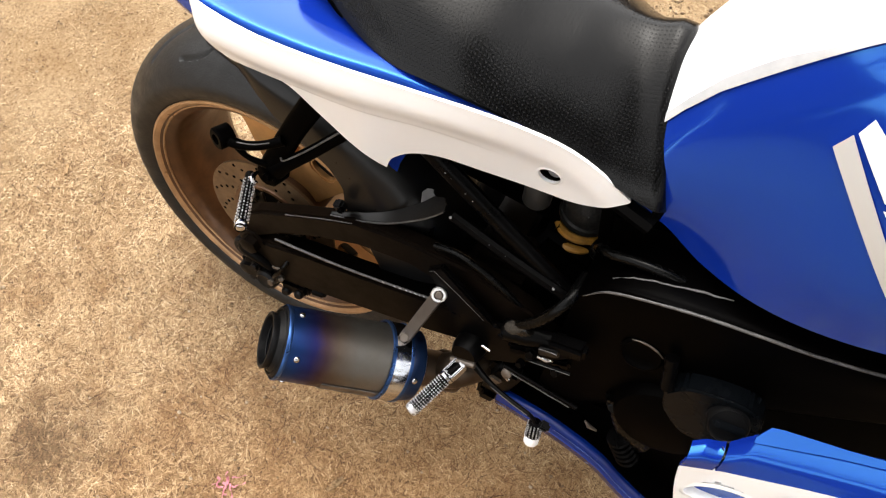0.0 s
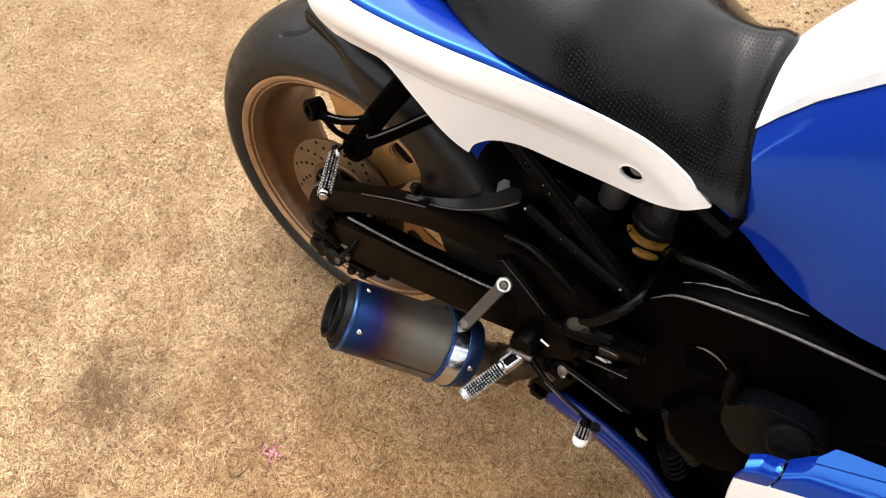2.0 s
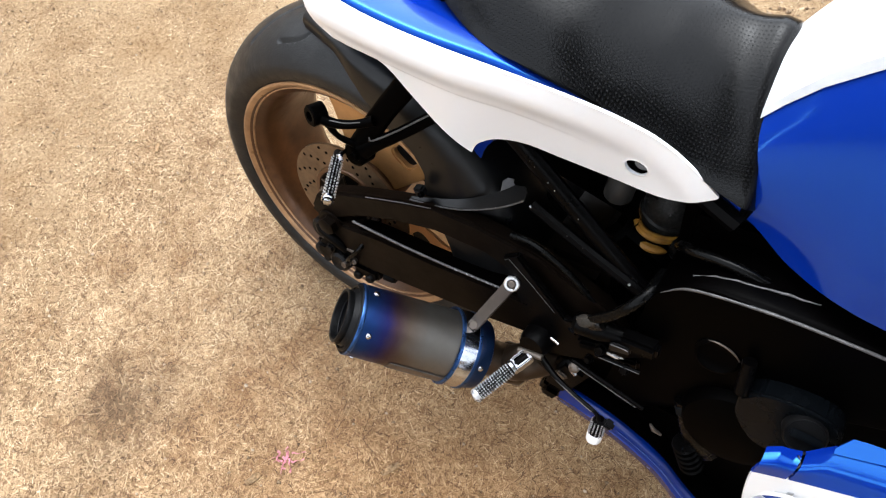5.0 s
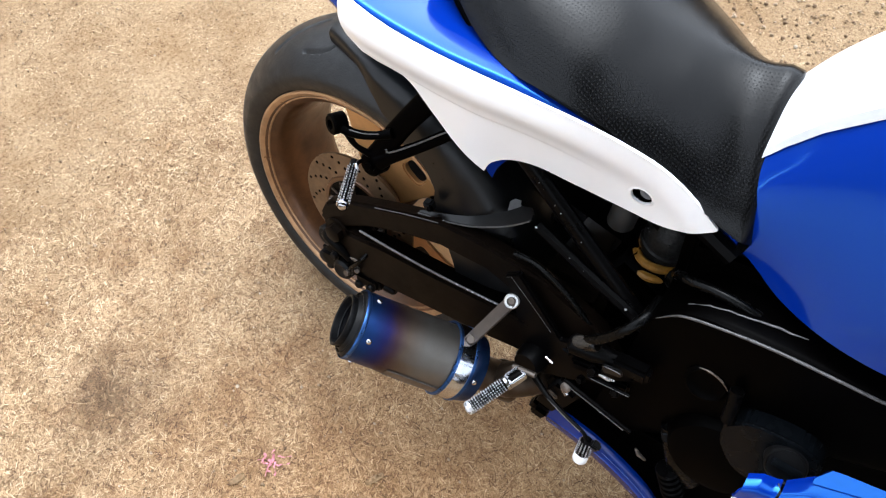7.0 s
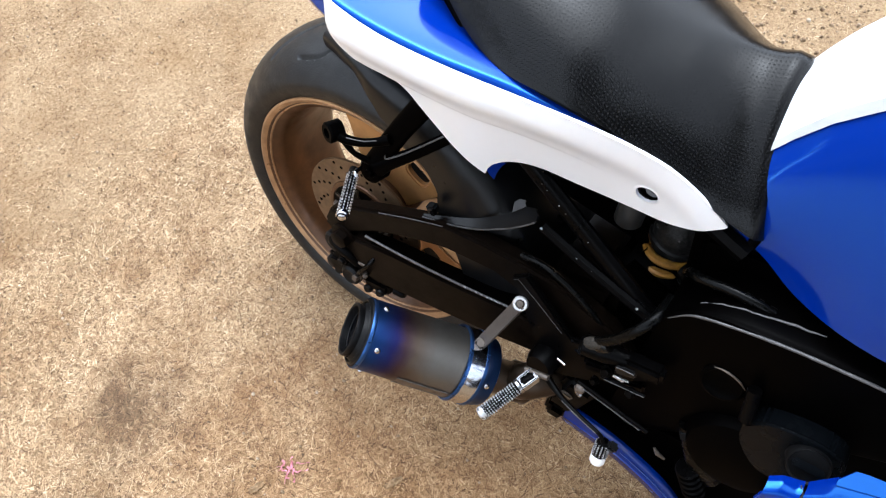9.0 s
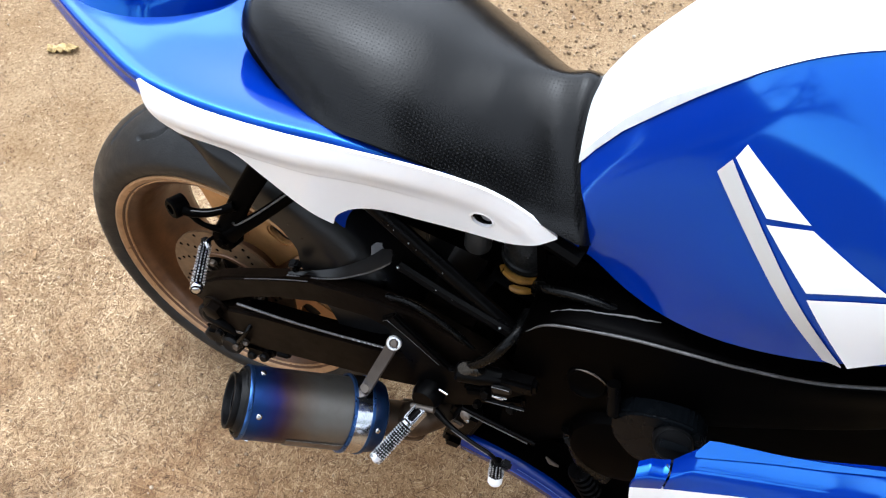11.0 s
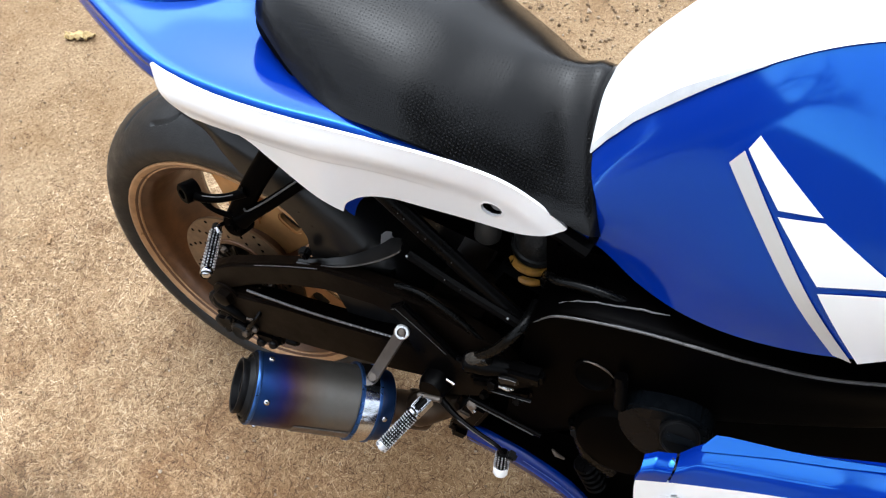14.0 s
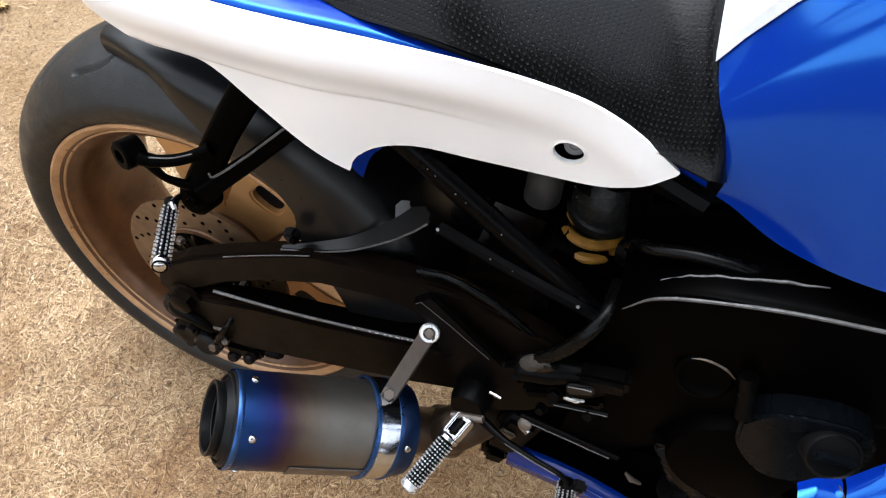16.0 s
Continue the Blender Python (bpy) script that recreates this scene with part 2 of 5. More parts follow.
def straw_material():
    m = bpy.data.materials.new("dry_straw")
    m.use_nodes = True
    nt = m.node_tree
    b = nt.nodes["Principled BSDF"]
    b.inputs["Roughness"].default_value = 0.7
    b.inputs["Specular IOR Level"].default_value = 0.3
    g = nt.nodes.new("ShaderNodeNewGeometry")
    col = ramp(nt, g.outputs["Random Per Island"], [(0.0, (0.066, 0.034, 0.016)), (0.18, (0.172, 0.098, 0.049)), (0.5, (0.294, 0.187, 0.101)), (0.86, (0.412, 0.284, 0.162)), (1.0, (0.58, 0.440, 0.29))])
    # reddish patches among the bleached ones
    mx = nt.nodes.new("ShaderNodeMix")
    mx.data_type, mx.blend_type = "RGBA", "MULTIPLY"
    mx.inputs[0].default_value = 1
    nt.links.new(col, mx.inputs[6])
    nt.links.new(ramp(nt, noise_tex(nt, 6, 7, 0.68), [(0.36, (0.70, 0.615, 0.50)), (0.5, (1.0, 1.0, 0.95)), (0.64, (1.18, 1.22, 1.22))]), mx.inputs[7])
    nt.links.new(stained(nt, warm_patch(nt, mx.outputs[2])), b.inputs["Base Color"])
    return m


EARTH, STRAW = ground_material(), straw_material()

# ---- mesh helpers ----
def part(name, geo, material, parent=None, label="", smooth=40):
    """Links geometry (verts, faces) or a bmesh as one mesh object under its parent."""
    me = bpy.data.meshes.new(name)
    if isinstance(geo, bmesh.types.BMesh):
        bmesh.ops.recalc_face_normals(geo, faces=geo.faces)
        geo.to_mesh(me)
        geo.free()
    else:
        me.from_pydata([tuple(v) for v in geo[0]], [], [tuple(f) for f in geo[1]])
        bm = bmesh.new()
        bm.from_mesh(me)
        bmesh.ops.recalc_face_normals(bm, faces=bm.faces)
        bm.to_mesh(me)
        bm.free()
    me.materials.append(material)
    if smooth:
        me.shade_smooth()
        me.set_sharp_from_angle(angle=radians(smooth))
    ob = new(name, me)
    if parent:
        ob.parent = parent
    if label:
        tagged(ob, label)
    return ob


def spline(points, n):
    """Catmull-Rom through the points, n samples in all."""
    p = np.array(points, float)
    e = np.vstack([2 * p[0] - p[1], p, 2 * p[-1] - p[-2]])
    out = []
    for u in np.linspace(0, len(p) - 1, n):
        i = min(int(u), len(p) - 2)
        t = u - i
        a, b, c, d = e[i], e[i + 1], e[i + 2], e[i + 3]
        out.append(0.5 * (2 * b + (c - a) * t + (2 * a - 5 * b + 4 * c - d) * t * t + (3 * b - 3 * c + d - a) * t ** 3))
    return np.array(out)


def join(*geos):
    vs, fs = [], []
    for v, f in geos:
        k = len(vs)
        vs += [tuple(q) for q in v]
        fs += [tuple(i + k for i in q) for q in f]
    return vs, fs


def sheet(grid, wrap=False):
    """Faces over a grid of points; wrap closes it across its columns."""
    g = np.array(grid)
    m, n = g.shape[:2]
    k = n if wrap else n - 1
    f = [(i * n + j, i * n + (j + 1) % n, (i + 1) * n + (j + 1) % n, (i + 1) * n + j) for i in range(m - 1) for j in range(k)]
    return g.reshape(-1, 3), f


def shell(grid, thick):
    """A sheet with thickness, its rims closed. thick may be negative."""
    g = np.array(grid)
    du, dv = np.gradient(g, axis=0), np.gradient(g, axis=1)
    nrm = np.cross(du, dv)
    nrm /= np.linalg.norm(nrm, axis=2)[..., None] + 1e-12
    h = g + nrm * thick
    m, n = g.shape[:2]
    v1, f1 = sheet(g)
    v2, f2 = sheet(h)
    o = m * n
    f = list(f1) + [tuple(i + o for i in q[::-1]) for q in f2]
    rim = [(0, j) for j in range(n)] + [(i, n - 1) for i in range(1, m)] + [(m - 1, j) for j in range(n - 2, -1, -1)] + [(i, 0) for i in range(m - 2, 0, -1)]
    r = [i * n + j for i, j in rim]
    for a, b in zip(r, r[1:] + r[:1]):
        f.append((b, a, a + o, b + o))
    return np.vstack([v1, v2]), f


def tube(points, r, seg=12, n=None, flat=1.0):
    """A swept tube with closed ends; r is one radius or a list."""
    p = spline(points, n) if n else np.array(points, float)
    rr = np.interp(np.linspace(0, 1, len(p)), np.linspace(0, 1, len(r)), r) if isinstance(r, (list, tuple)) else np.full(len(p), r)
    tan = np.gradient(p, axis=0)
    tan /= np.linalg.norm(tan, axis=1)[:, None]
    up = np.array([0, 1, 0.0]) if abs(tan[0][1]) < 0.9 else np.array([0, 0, 1.0])
    rows = []
    for i in range(len(p)):
        side = np.cross(tan[i], up)
        side /= np.linalg.norm(side)
        up = np.cross(side, tan[i])
        rows.append([p[i] + rr[i] * (math.cos(a) * side + math.sin(a) * up * flat) for a in np.arange(seg) * 2 * math.pi / seg])
    v, f = sheet(rows, True)
    return v, f + [tuple(range(seg))[::-1], tuple((len(p) - 1) * seg + j for j in range(seg))]


def lathe(origin, axis, profile, seg=48, close=True):
    """Turns a profile of (distance along the axis, radius) about the axis."""
    o, a = Vector(origin), Vector(axis).normalized()
    s = a.orthogonal().normalized()
    w = a.cross(s)
    rows = [[o + a * d + r * (math.cos(t) * s + math.sin(t) * w) for t in np.arange(seg) * 2 * math.pi / seg] for d, r in profile]
    v, f = sheet(rows, True)
    if close:
        f = list(f) + [tuple(range(seg))[::-1], tuple((len(profile) - 1) * seg + j for j in range(seg))]
    return v, f


def plate(outline, y0, y1, bevel=0.003, segs=2):
    """An outline in x and z, drawn out from y0 to y1, with rounded edges. y may vary along x by a slope."""
    bm = bmesh.new()
    f = bm.faces.new([bm.verts.new((x, y0, z)) for x, z in outline])
    ex = bmesh.ops.extrude_face_region(bm, geom=[f])
    bmesh.ops.translate(bm, verts=[g for g in ex["geom"] if isinstance(g, bmesh.types.BMVert)], vec=(0, y1 - y0, 0))
    bmesh.ops.recalc_face_normals(bm, faces=bm.faces)
    if bevel:
        bmesh.ops.bevel(bm, geom=bm.edges[:], offset=bevel, segments=segs, affect="EDGES", clamp_overlap=True)
    return bm


def block(centre, size, turn=(0, 0, 0), bevel=0.004, segs=2):
    bm = bmesh.new()
    bmesh.ops.create_cube(bm, size=1)
    bmesh.ops.scale(bm, vec=size, verts=bm.verts)
    if bevel:
        bmesh.ops.bevel(bm, geom=bm.edges[:], offset=min(bevel, 0.45 * min(size)), segments=segs, affect="EDGES", clamp_overlap=True)
    bmesh.ops.transform(bm, matrix=pose(*centre, *turn), verts=bm.verts)
    return bm


def bolt(p, axis, r, h=0.006, sides=6):
    return join(lathe(p, axis, [(0, r * 1.25), (h * 0.3, r * 1.25)], 20), lathe(Vector(p) + Vector(axis).normalized() * h * 0.3, axis, [(0, r), (h * 0.85, r), (h, r * 0.85)], sides))


# ---- ground ----
def build_ground():
    xs = np.concatenate([[-3000, -300, -60, -20, -8], np.linspace(-4, 4, 161), [8, 20, 60, 300, 3000]])
    rows = []
    for y in xs:
        row = []
        for x in xs:
            near = max(0.0, 1 - max(abs(x), abs(y)) / 4.2)
            z = near ** 0.5 * (0.010 * noise.noise((x * 2.2, y * 2.2, 0)) + 0.006 * noise.noise((x * 9, y * 9, 3)))
            d = math.hypot(x, y)
            row.append((x, y, z * min(1, d / 0.5)))
        rows.append(row)
    return sheet(rows)


g_me = bpy.data.meshes.new("ground")
gv, gf = build_ground()
g_me.from_pydata([tuple(v) for v in gv], [], [tuple(f) for f in gf])
g_me.materials.append(EARTH)
g_me.shade_smooth()
ground = tagged(new("ground", g_me), "dry tan earth strewn with short straw and stains", "ground", kind="structure")

# unseen plain walls round the place, added to darken reflections and fill light
PLASTER = mat("dull_plaster", (0.13, 0.10, 0.075), 0.9, 0, 0.3, 0.8, dust=0.2, dust_c=(0.08, 0.06, 0.045), bump=0.3, bscale=30)
for wall_name, wall_at, wall_size in (("wall_south", (0, -6.5, 0.95), (17.5, 0.25, 2.3)), ("wall_north", (0, 9.5, 1.4), (17.5, 0.25, 3.2)), ("wall_west", (-8.9, 1.5, 1.6), (0.25, 15.7, 3.6)), ("wall_east", (8.9, 1.5, 1.4), (0.25, 15.7, 3.2))):
    tagged(part(wall_name, block(wall_at, wall_size, (0, 0, 0), 0.02), PLASTER), "unseen dull brown wall added to darken reflections", "wall", kind="structure")

# ---- the machine: x ahead from the rear axle, y to its left, z up from the tyre's foot ----
bike = tagged(new("motorcycle"), "blue and white sport motorcycle with gold rims leaning on its stand", "motorcycle")
bike.matrix_world = pose(0, 0, 0, -LEAN)
AXLE = (0, 0, 0.311)

# rear wheel
def tyre():
    prof = []  # across the tyre: y, radius
    half = [(0.0, 0.311), (0.022, 0.3095), (0.045, 0.304), (0.066, 0.294), (0.083, 0.279), (0.0945, 0.262), (0.096, 0.250), (0.0915, 0.238), (0.084, 0.2295), (0.078, 0.226)]
    prof = [(-y, r) for y, r in half[::-1]] + half[1:]
    prof = spline(prof, 211)
    rows = []
    n = 900
    for k in range(n):
        a = 2 * math.pi * k / n
        row = []
        for y, r in prof:
            dep = 0.0
            if r > 0.262:
                for side in (1, -1):
                    p = (math.degrees(a) - 103 + (0 if side < 0 else 25)) % 51.43
                    yy = y * side
                    if p < 12.5:
                        c1 = 0.050 + 0.022 * (1 - math.exp(-p / 2.2))
                        dep = max(dep, 0.0045 * min(1, max(0, 1.8 - abs(yy - c1) / 0.0017)) * min(1, (12.5 - p) / 1.5))
                    if 11 < p < 27.5:
                        c2 = 0.025 + 0.0037 * (p - 16)
                        dep = max(dep, 0.0045 * min(1, max(0, 1.8 - abs(yy - c2) / 0.0026)) * min(1, (27.5 - p) / 1.5))
            q = r - dep
            row.append((q * math.cos(a), y, 0.311 + q * math.sin(a)))
        rows.append(row)
    rows.append(rows[0])
    return sheet(rows)


part("tyre", tyre(), RUBBER, bike, "worn dusty black rear tyre")


def rim():
    side = [(-0.086, 0.231), (-0.088, 0.2275), (-0.086, 0.222), (-0.079, 0.217), (-0.074, 0.207), (-0.060, 0.200), (-0.035, 0.196), (0, 0.194)]
    prof = side + [(-y, r) for y, r in side[::-1][1:]]
    outer = [(0.07, 0.226), (0.0, 0.212), (-0.07, 0.226)]
    return lathe(AXLE, (0, 1, 0), prof + outer + [prof[0]], 128, close=False)


wheel_rim = part("rim", rim(), GOLD_SHADED, bike, "dusty gold rim", smooth=50)
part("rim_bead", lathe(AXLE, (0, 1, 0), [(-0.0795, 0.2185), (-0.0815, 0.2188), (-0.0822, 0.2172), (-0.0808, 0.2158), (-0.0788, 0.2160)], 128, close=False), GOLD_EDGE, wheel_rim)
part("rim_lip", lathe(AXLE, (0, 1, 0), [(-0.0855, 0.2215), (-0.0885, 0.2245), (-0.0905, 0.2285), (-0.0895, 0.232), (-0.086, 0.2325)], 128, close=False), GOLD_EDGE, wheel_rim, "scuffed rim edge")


def spoke(turn, wide, slotted):
    """A wide flat spoke drawn out from the hub, with or without a slot near the rim."""
    bm = bmesh.new()
    side = [(0.034, 0.045), (0.040, 0.085), (0.046, 0.120), (0.052, 0.155), (0.062, 0.182), (0.088, 0.199)]
    out = [(-x * wide, z) for x, z in side] + [(x * wide, z) for x, z in side[::-1]]
    rings = [out]
    if slotted:
        rings.append([(0.021 * math.copysign(abs(math.cos(t)) ** 0.6, math.cos(t)), 0.134 + 0.017 * math.copysign(abs(math.sin(t)) ** 0.6, math.sin(t))) for t in (np.arange(24) + 0.5) * 2 * math.pi / 24])
    loops = [[[bm.verts.new((x, y, z)) for x, z in ring] for ring in rings] for y in (-0.035, 0.035)]
    for one in loops:
        edges = [bm.edges.new((l[i], l[(i + 1) % len(l)])) for l in one for i in range(len(l))]
        bmesh.ops.triangle_fill(bm, edges=edges, use_beauty=True)
    for k in range(len(rings)):
        a, b = loops[0][k], loops[1][k]
        for i in range(len(a)):
            j = (i + 1) % len(a)
            bm.faces.new((a[i], a[j], b[j], b[i]))
    bmesh.ops.recalc_face_normals(bm, faces=bm.faces)
    sharp = [e for e in bm.edges if len(e.link_faces) == 2 and e.calc_face_angle() > 1.0]
    bmesh.ops.bevel(bm, geom=sharp, offset=0.003, segments=2, affect="EDGES", clamp_overlap=True)
    bmesh.ops.transform(bm, matrix=Matrix.Translation(AXLE) @ pose(0, 0, 0, 0, turn, 0), verts=bm.verts)
    return bm


for turn, wide, slotted in ((34, 1.0, True), (-12, 0.7, False), (126, 1.0, True), (171, 0.8, False), (214, 0.8, False)):
    one = part("spoke", spoke(turn, wide, slotted), GOLD_LIT, wheel_rim, smooth=25)
    if slotted:
        # added dark plate in place of the slot's own inner shade
        dark = plate([(0.0215 * math.copysign(abs(math.cos(t)) ** 0.6, math.cos(t)), 0.134 + 0.0175 * math.copysign(abs(math.sin(t)) ** 0.6, math.sin(t))) for t in (np.arange(24) + 0.5) * 2 * math.pi / 24], -0.024, 0.024, 0)
        bmesh.ops.transform(dark, matrix=Matrix.Translation(AXLE) @ pose(0, 0, 0, 0, turn, 0), verts=dark.verts)
        part("recess", dark, SATIN, one, "dark plate added for the shade inside the spoke's slot")
part("sprocket", lathe((0, 0.070, 0.311), (0, 1, 0), [(0, 0.03), (0, 0.118), (0.006, 0.118), (0.008, 0.03)], 60), FRAME_BLACK, bike, "black rear sprocket")
part("hub", lathe(AXLE, (0, 1, 0), [(-0.075, 0.03), (-0.07, 0.05), (-0.05, 0.055), (-0.03, 0.060), (0.03, 0.060), (0.06, 0.05), (0.08, 0.045)], 48), GOLD_SHADED, wheel_rim)

DISC_Y = -0.082


def disc():
    """Drilled brake disc, its holes cut through."""
    bm = bmesh.new()
    loops = []
    for y in (DISC_Y - 0.0025, DISC_Y + 0.0025):
        one = []
        for r, n in ((0.118, 72), (0.074, 48)):
            one.append([bm.verts.new((r * math.cos(t), y, 0.311 + r * math.sin(t))) for t in np.arange(n) * 2 * math.pi / n])
        for k in range(56):
            t = 2 * math.pi * k / 56
            r = (0.081, 0.091, 0.101, 0.111)[k % 4]
            one.append([bm.verts.new((r * math.cos(t) + 0.0032 * math.cos(u), y, 0.311 + r * math.sin(t) + 0.0032 * math.sin(u))) for u in np.arange(8) * math.pi / 4])
        loops.append(one)
    for one in loops:
        edges = [bm.edges.new((l[i], l[(i + 1) % len(l)])) for l in one for i in range(len(l))]
        bmesh.ops.triangle_fill(bm, edges=edges, use_beauty=True)
    for n, (a, b) in enumerate(zip(*loops)):
        for i in range(len(a)):
            j = (i + 1) % len(a)
            bm.faces.new((a[i], a[j], b[j], b[i])).material_index = 1 if n > 1 else 0
    return bm


DISCM = mat("brown_dusted_steel", (0.135, 0.084, 0.046), 0.45, 0.55, 0.3, 30, dust=0.45, dust_c=(0.10, 0.055, 0.028), bump=0.05)
brake_disc = part("brake_disc", disc(), DISCM, bike, "drilled brake disc filmed with brown dust", smooth=30)
# hole walls are coloured black, standing in for the shade inside them
brake_disc.data.materials.append(BLACK)
part("carrier_ring", lathe((0, DISC_Y, 0.311), (0, 1, 0), [(0.003, 0.0735), (-0.0035, 0.0735), (-0.005, 0.0725), (-0.005, 0.0660), (-0.003, 0.0650), (0.003, 0.0650)], 48), GOLD_SHADED, brake_disc, "brown dusted inner ring")
for k in range(12):
    t = 2 * math.pi * (k + 0.3) / 12
    part("carrier_rib", block((0.050 * math.cos(t), DISC_Y - 0.005, 0.311 + 0.050 * math.sin(t)), (0.026, 0.004, 0.0035), (0, -math.degrees(t), 0), 0.001, 1), PIPE, brake_disc)
part("disc_carrier", lathe((0, DISC_Y, 0.311), (0, 1, 0), [(-0.002, 0.03), (-0.002, 0.0655), (0.003, 0.0655), (0.008, 0.05)], 40), BLACK, brake_disc)
for k in range(6):
    t = 2 * math.pi * k / 6
    part("disc_bolt", bolt((0.056 * math.cos(t), DISC_Y - 0.006, 0.311 + 0.056 * math.sin(t)), (0, -1, 0), 0.005), STRAP, brake_disc)

# swingarm: lower beam, upper arch and their joints
swing = part("swingarm", plate([(-0.045, 0.315), (-0.03, 0.356), (0.02, 0.394), (0.07, 0.420), (0.137, 0.453), (0.192, 0.477), (0.26, 0.487), (0.36, 0.49), (0.46, 0.46), (0.50, 0.42), (0.48, 0.36), (0.42, 0.35), (0.37, 0.42), (0.28, 0.440), (0.20, 0.428), (0.13, 0.400), (0.06, 0.362), (-0.02, 0.30)], -0.135, -0.108, 0.005), ARM, bike, "black braced swingarm with chipped paint")
part("lower_beam", plate([(-0.03, 0.30), (0.02, 0.322), (0.10, 0.343), (0.20, 0.360), (0.32, 0.386), (0.42, 0.40), (0.44, 0.34), (0.32, 0.300), (0.20, 0.268), (0.08, 0.238), (0.0, 0.235), (-0.035, 0.255)], -0.140, -0.112, 0.006), ARM, swing)
# pale line: rubbed paint, with the ridge's highlight drawn in
part("worn_ridge", tube([(0.050, -0.1395, 0.350), (0.13, -0.141, 0.360), (0.21, -0.141, 0.372), (0.318, -0.141, 0.394)], [0.0022, 0.0018], 6, 20), WORN_LIT, swing, "ridge with a pale line for rubbed paint and its highlight")
random.seed(17)
for cx in (0.243, 0.262, 0.271, 0.281, 0.288, 0.296, 0.302, 0.309):
    part("ridge_chip", block((cx, -0.1428, np.interp(cx, [0.21, 0.318], [0.3735, 0.3955])), (random.uniform(0.002, 0.006), 0.0012, random.uniform(0.0015, 0.0026)), (0, random.uniform(-20, 5), 0), 0.0004, 1), CHIP, swing)
part("beam_top", shell([[(x, -0.1385, z + 0.003), (x, -0.125, z + 0.004), (x, -0.112, z + 0.001)] for x, z in spline([(0.06, 0.333), (0.10, 0.346), (0.20, 0.363), (0.32, 0.389), (0.42, 0.403)], 20)], 0.001), FRAME_BLACK, swing)
part("far_beam", plate([(0.05, 0.30), (0.08, 0.36), (0.2, 0.40), (0.46, 0.46), (0.48, 0.36), (0.2, 0.27)], 0.095, 0.135, 0.006), ARM, swing)
part("cross_piece", block((0.40, 0, 0.42), (0.10, 0.2, 0.10), (0, -10, 0), 0.015), ARM, swing)
part("axle_nut", join(lathe((0, -0.136, 0.311), (0, -1, 0), [(0, 0.024), (0.004, 0.024)], 24), lathe((0, -0.140, 0.311), (0, -1, 0), [(0, 0.017), (0.012, 0.017), (0.014, 0.014)], 6)), ARM, swing)

part("arch_edge", tube([(0.075, -0.1355, 0.4215), (0.137, -0.1355, 0.452), (0.190, -0.1355, 0.475)], 0.0008, 6, 12), WORN_LIT, swing)

# rear brake caliper below the beam
caliper = part("brake_caliper", block((-0.012, -0.128, 0.228), (0.085, 0.040, 0.052), (0, -14, 0), 0.012, 3), BLACK, bike, "grimy black brake caliper")
part("mount_boss", lathe((-0.042, -0.112, 0.268), (-0.15, -1, 0.1), [(0, 0.020), (0.026, 0.019), (0.030, 0.015), (0.030, 0.008), (0.018, 0.007)], 24), SATIN, caliper)
part("piston_boss", lathe((0.004, -0.142, 0.226), (0, -1, 0.1), [(0, 0.021), (0.010, 0.020), (0.014, 0.015), (0.012, 0.008)], 24), SATIN, caliper)
part("lower_boss", lathe((-0.044, -0.130, 0.216), (0, -1, 0), [(0, 0.015), (0.014, 0.014), (0.017, 0.010)], 20), SATIN, caliper)
part("caliper_bolt", bolt((-0.015, -0.148, 0.252), (0, -1, 0.1), 0.007), SATIN, caliper)
part("bleed_nipple", lathe((0.028, -0.140, 0.240), (0.5, -0.6, 0.6), [(0, 0.006), (0.016, 0.005), (0.018, 0.003)], 10), STRAP, caliper)
part("caliper_bracket", plate([(-0.075, 0.27), (-0.03, 0.295), (0.02, 0.27), (0.035, 0.21), (0.01, 0.19), (-0.06, 0.205)], -0.112, -0.098, 0.003), BLACK, caliper)
part("pad_carrier", block((0.052, -0.128, 0.222), (0.055, 0.03, 0.028), (0, -10, 0), 0.006), BLACK, caliper)
part("slide_pin", lathe((0.085, -0.128, 0.226), (1, 0, 0.15), [(0, 0.009), (0.018, 0.008), (0.022, 0.005)], 14), BLACK, caliper)
part("pad_pin", tube([(-0.05, -0.135, 0.246), (0.03, -0.140, 0.262)], 0.0035, 8), STRAP, caliper)
part("bridge", tube([(-0.058, -0.118, 0.258), (-0.04, -0.138, 0.276), (-0.01, -0.142, 0.272), (0.012, -0.138, 0.252)], [0.010, 0.011, 0.010, 0.008], 10, 14), BLACK, caliper)
part("banjo_bolt", bolt((0.018, -0.146, 0.232), (0, -1, 0.3), 0.0065, 0.010), STRAP, caliper)
part("banjo_hose", tube([(0.018, -0.150, 0.236), (0.03, -0.152, 0.262), (0.045, -0.146, 0.288), (0.05, -0.125, 0.305)], 0.004, 8, 16), HOSE, caliper)
for gx, gz in ((-0.030, 0.206), (0.036, 0.205), (0.062, 0.214)):
    part("guide_stub", lathe((gx, -0.138, gz), (0.1, -1, 0.2), [(0, 0.009), (0.008, 0.0085), (0.011, 0.006)], 14), SATIN, caliper)
for piece in [caliper] + list(caliper.children):
    piece.data.transform(Matrix.Translation((0.018, 0, 0.004)))
part("brake_hose", tube([(-0.01, -0.115, 0.245), (0.03, -0.105, 0.275), (0.10, -0.102, 0.300), (0.22, -0.104, 0.335), (0.36, -0.12, 0.38), (0.44, -0.16, 0.42)], 0.0045, 8, 40), HOSE, bike)

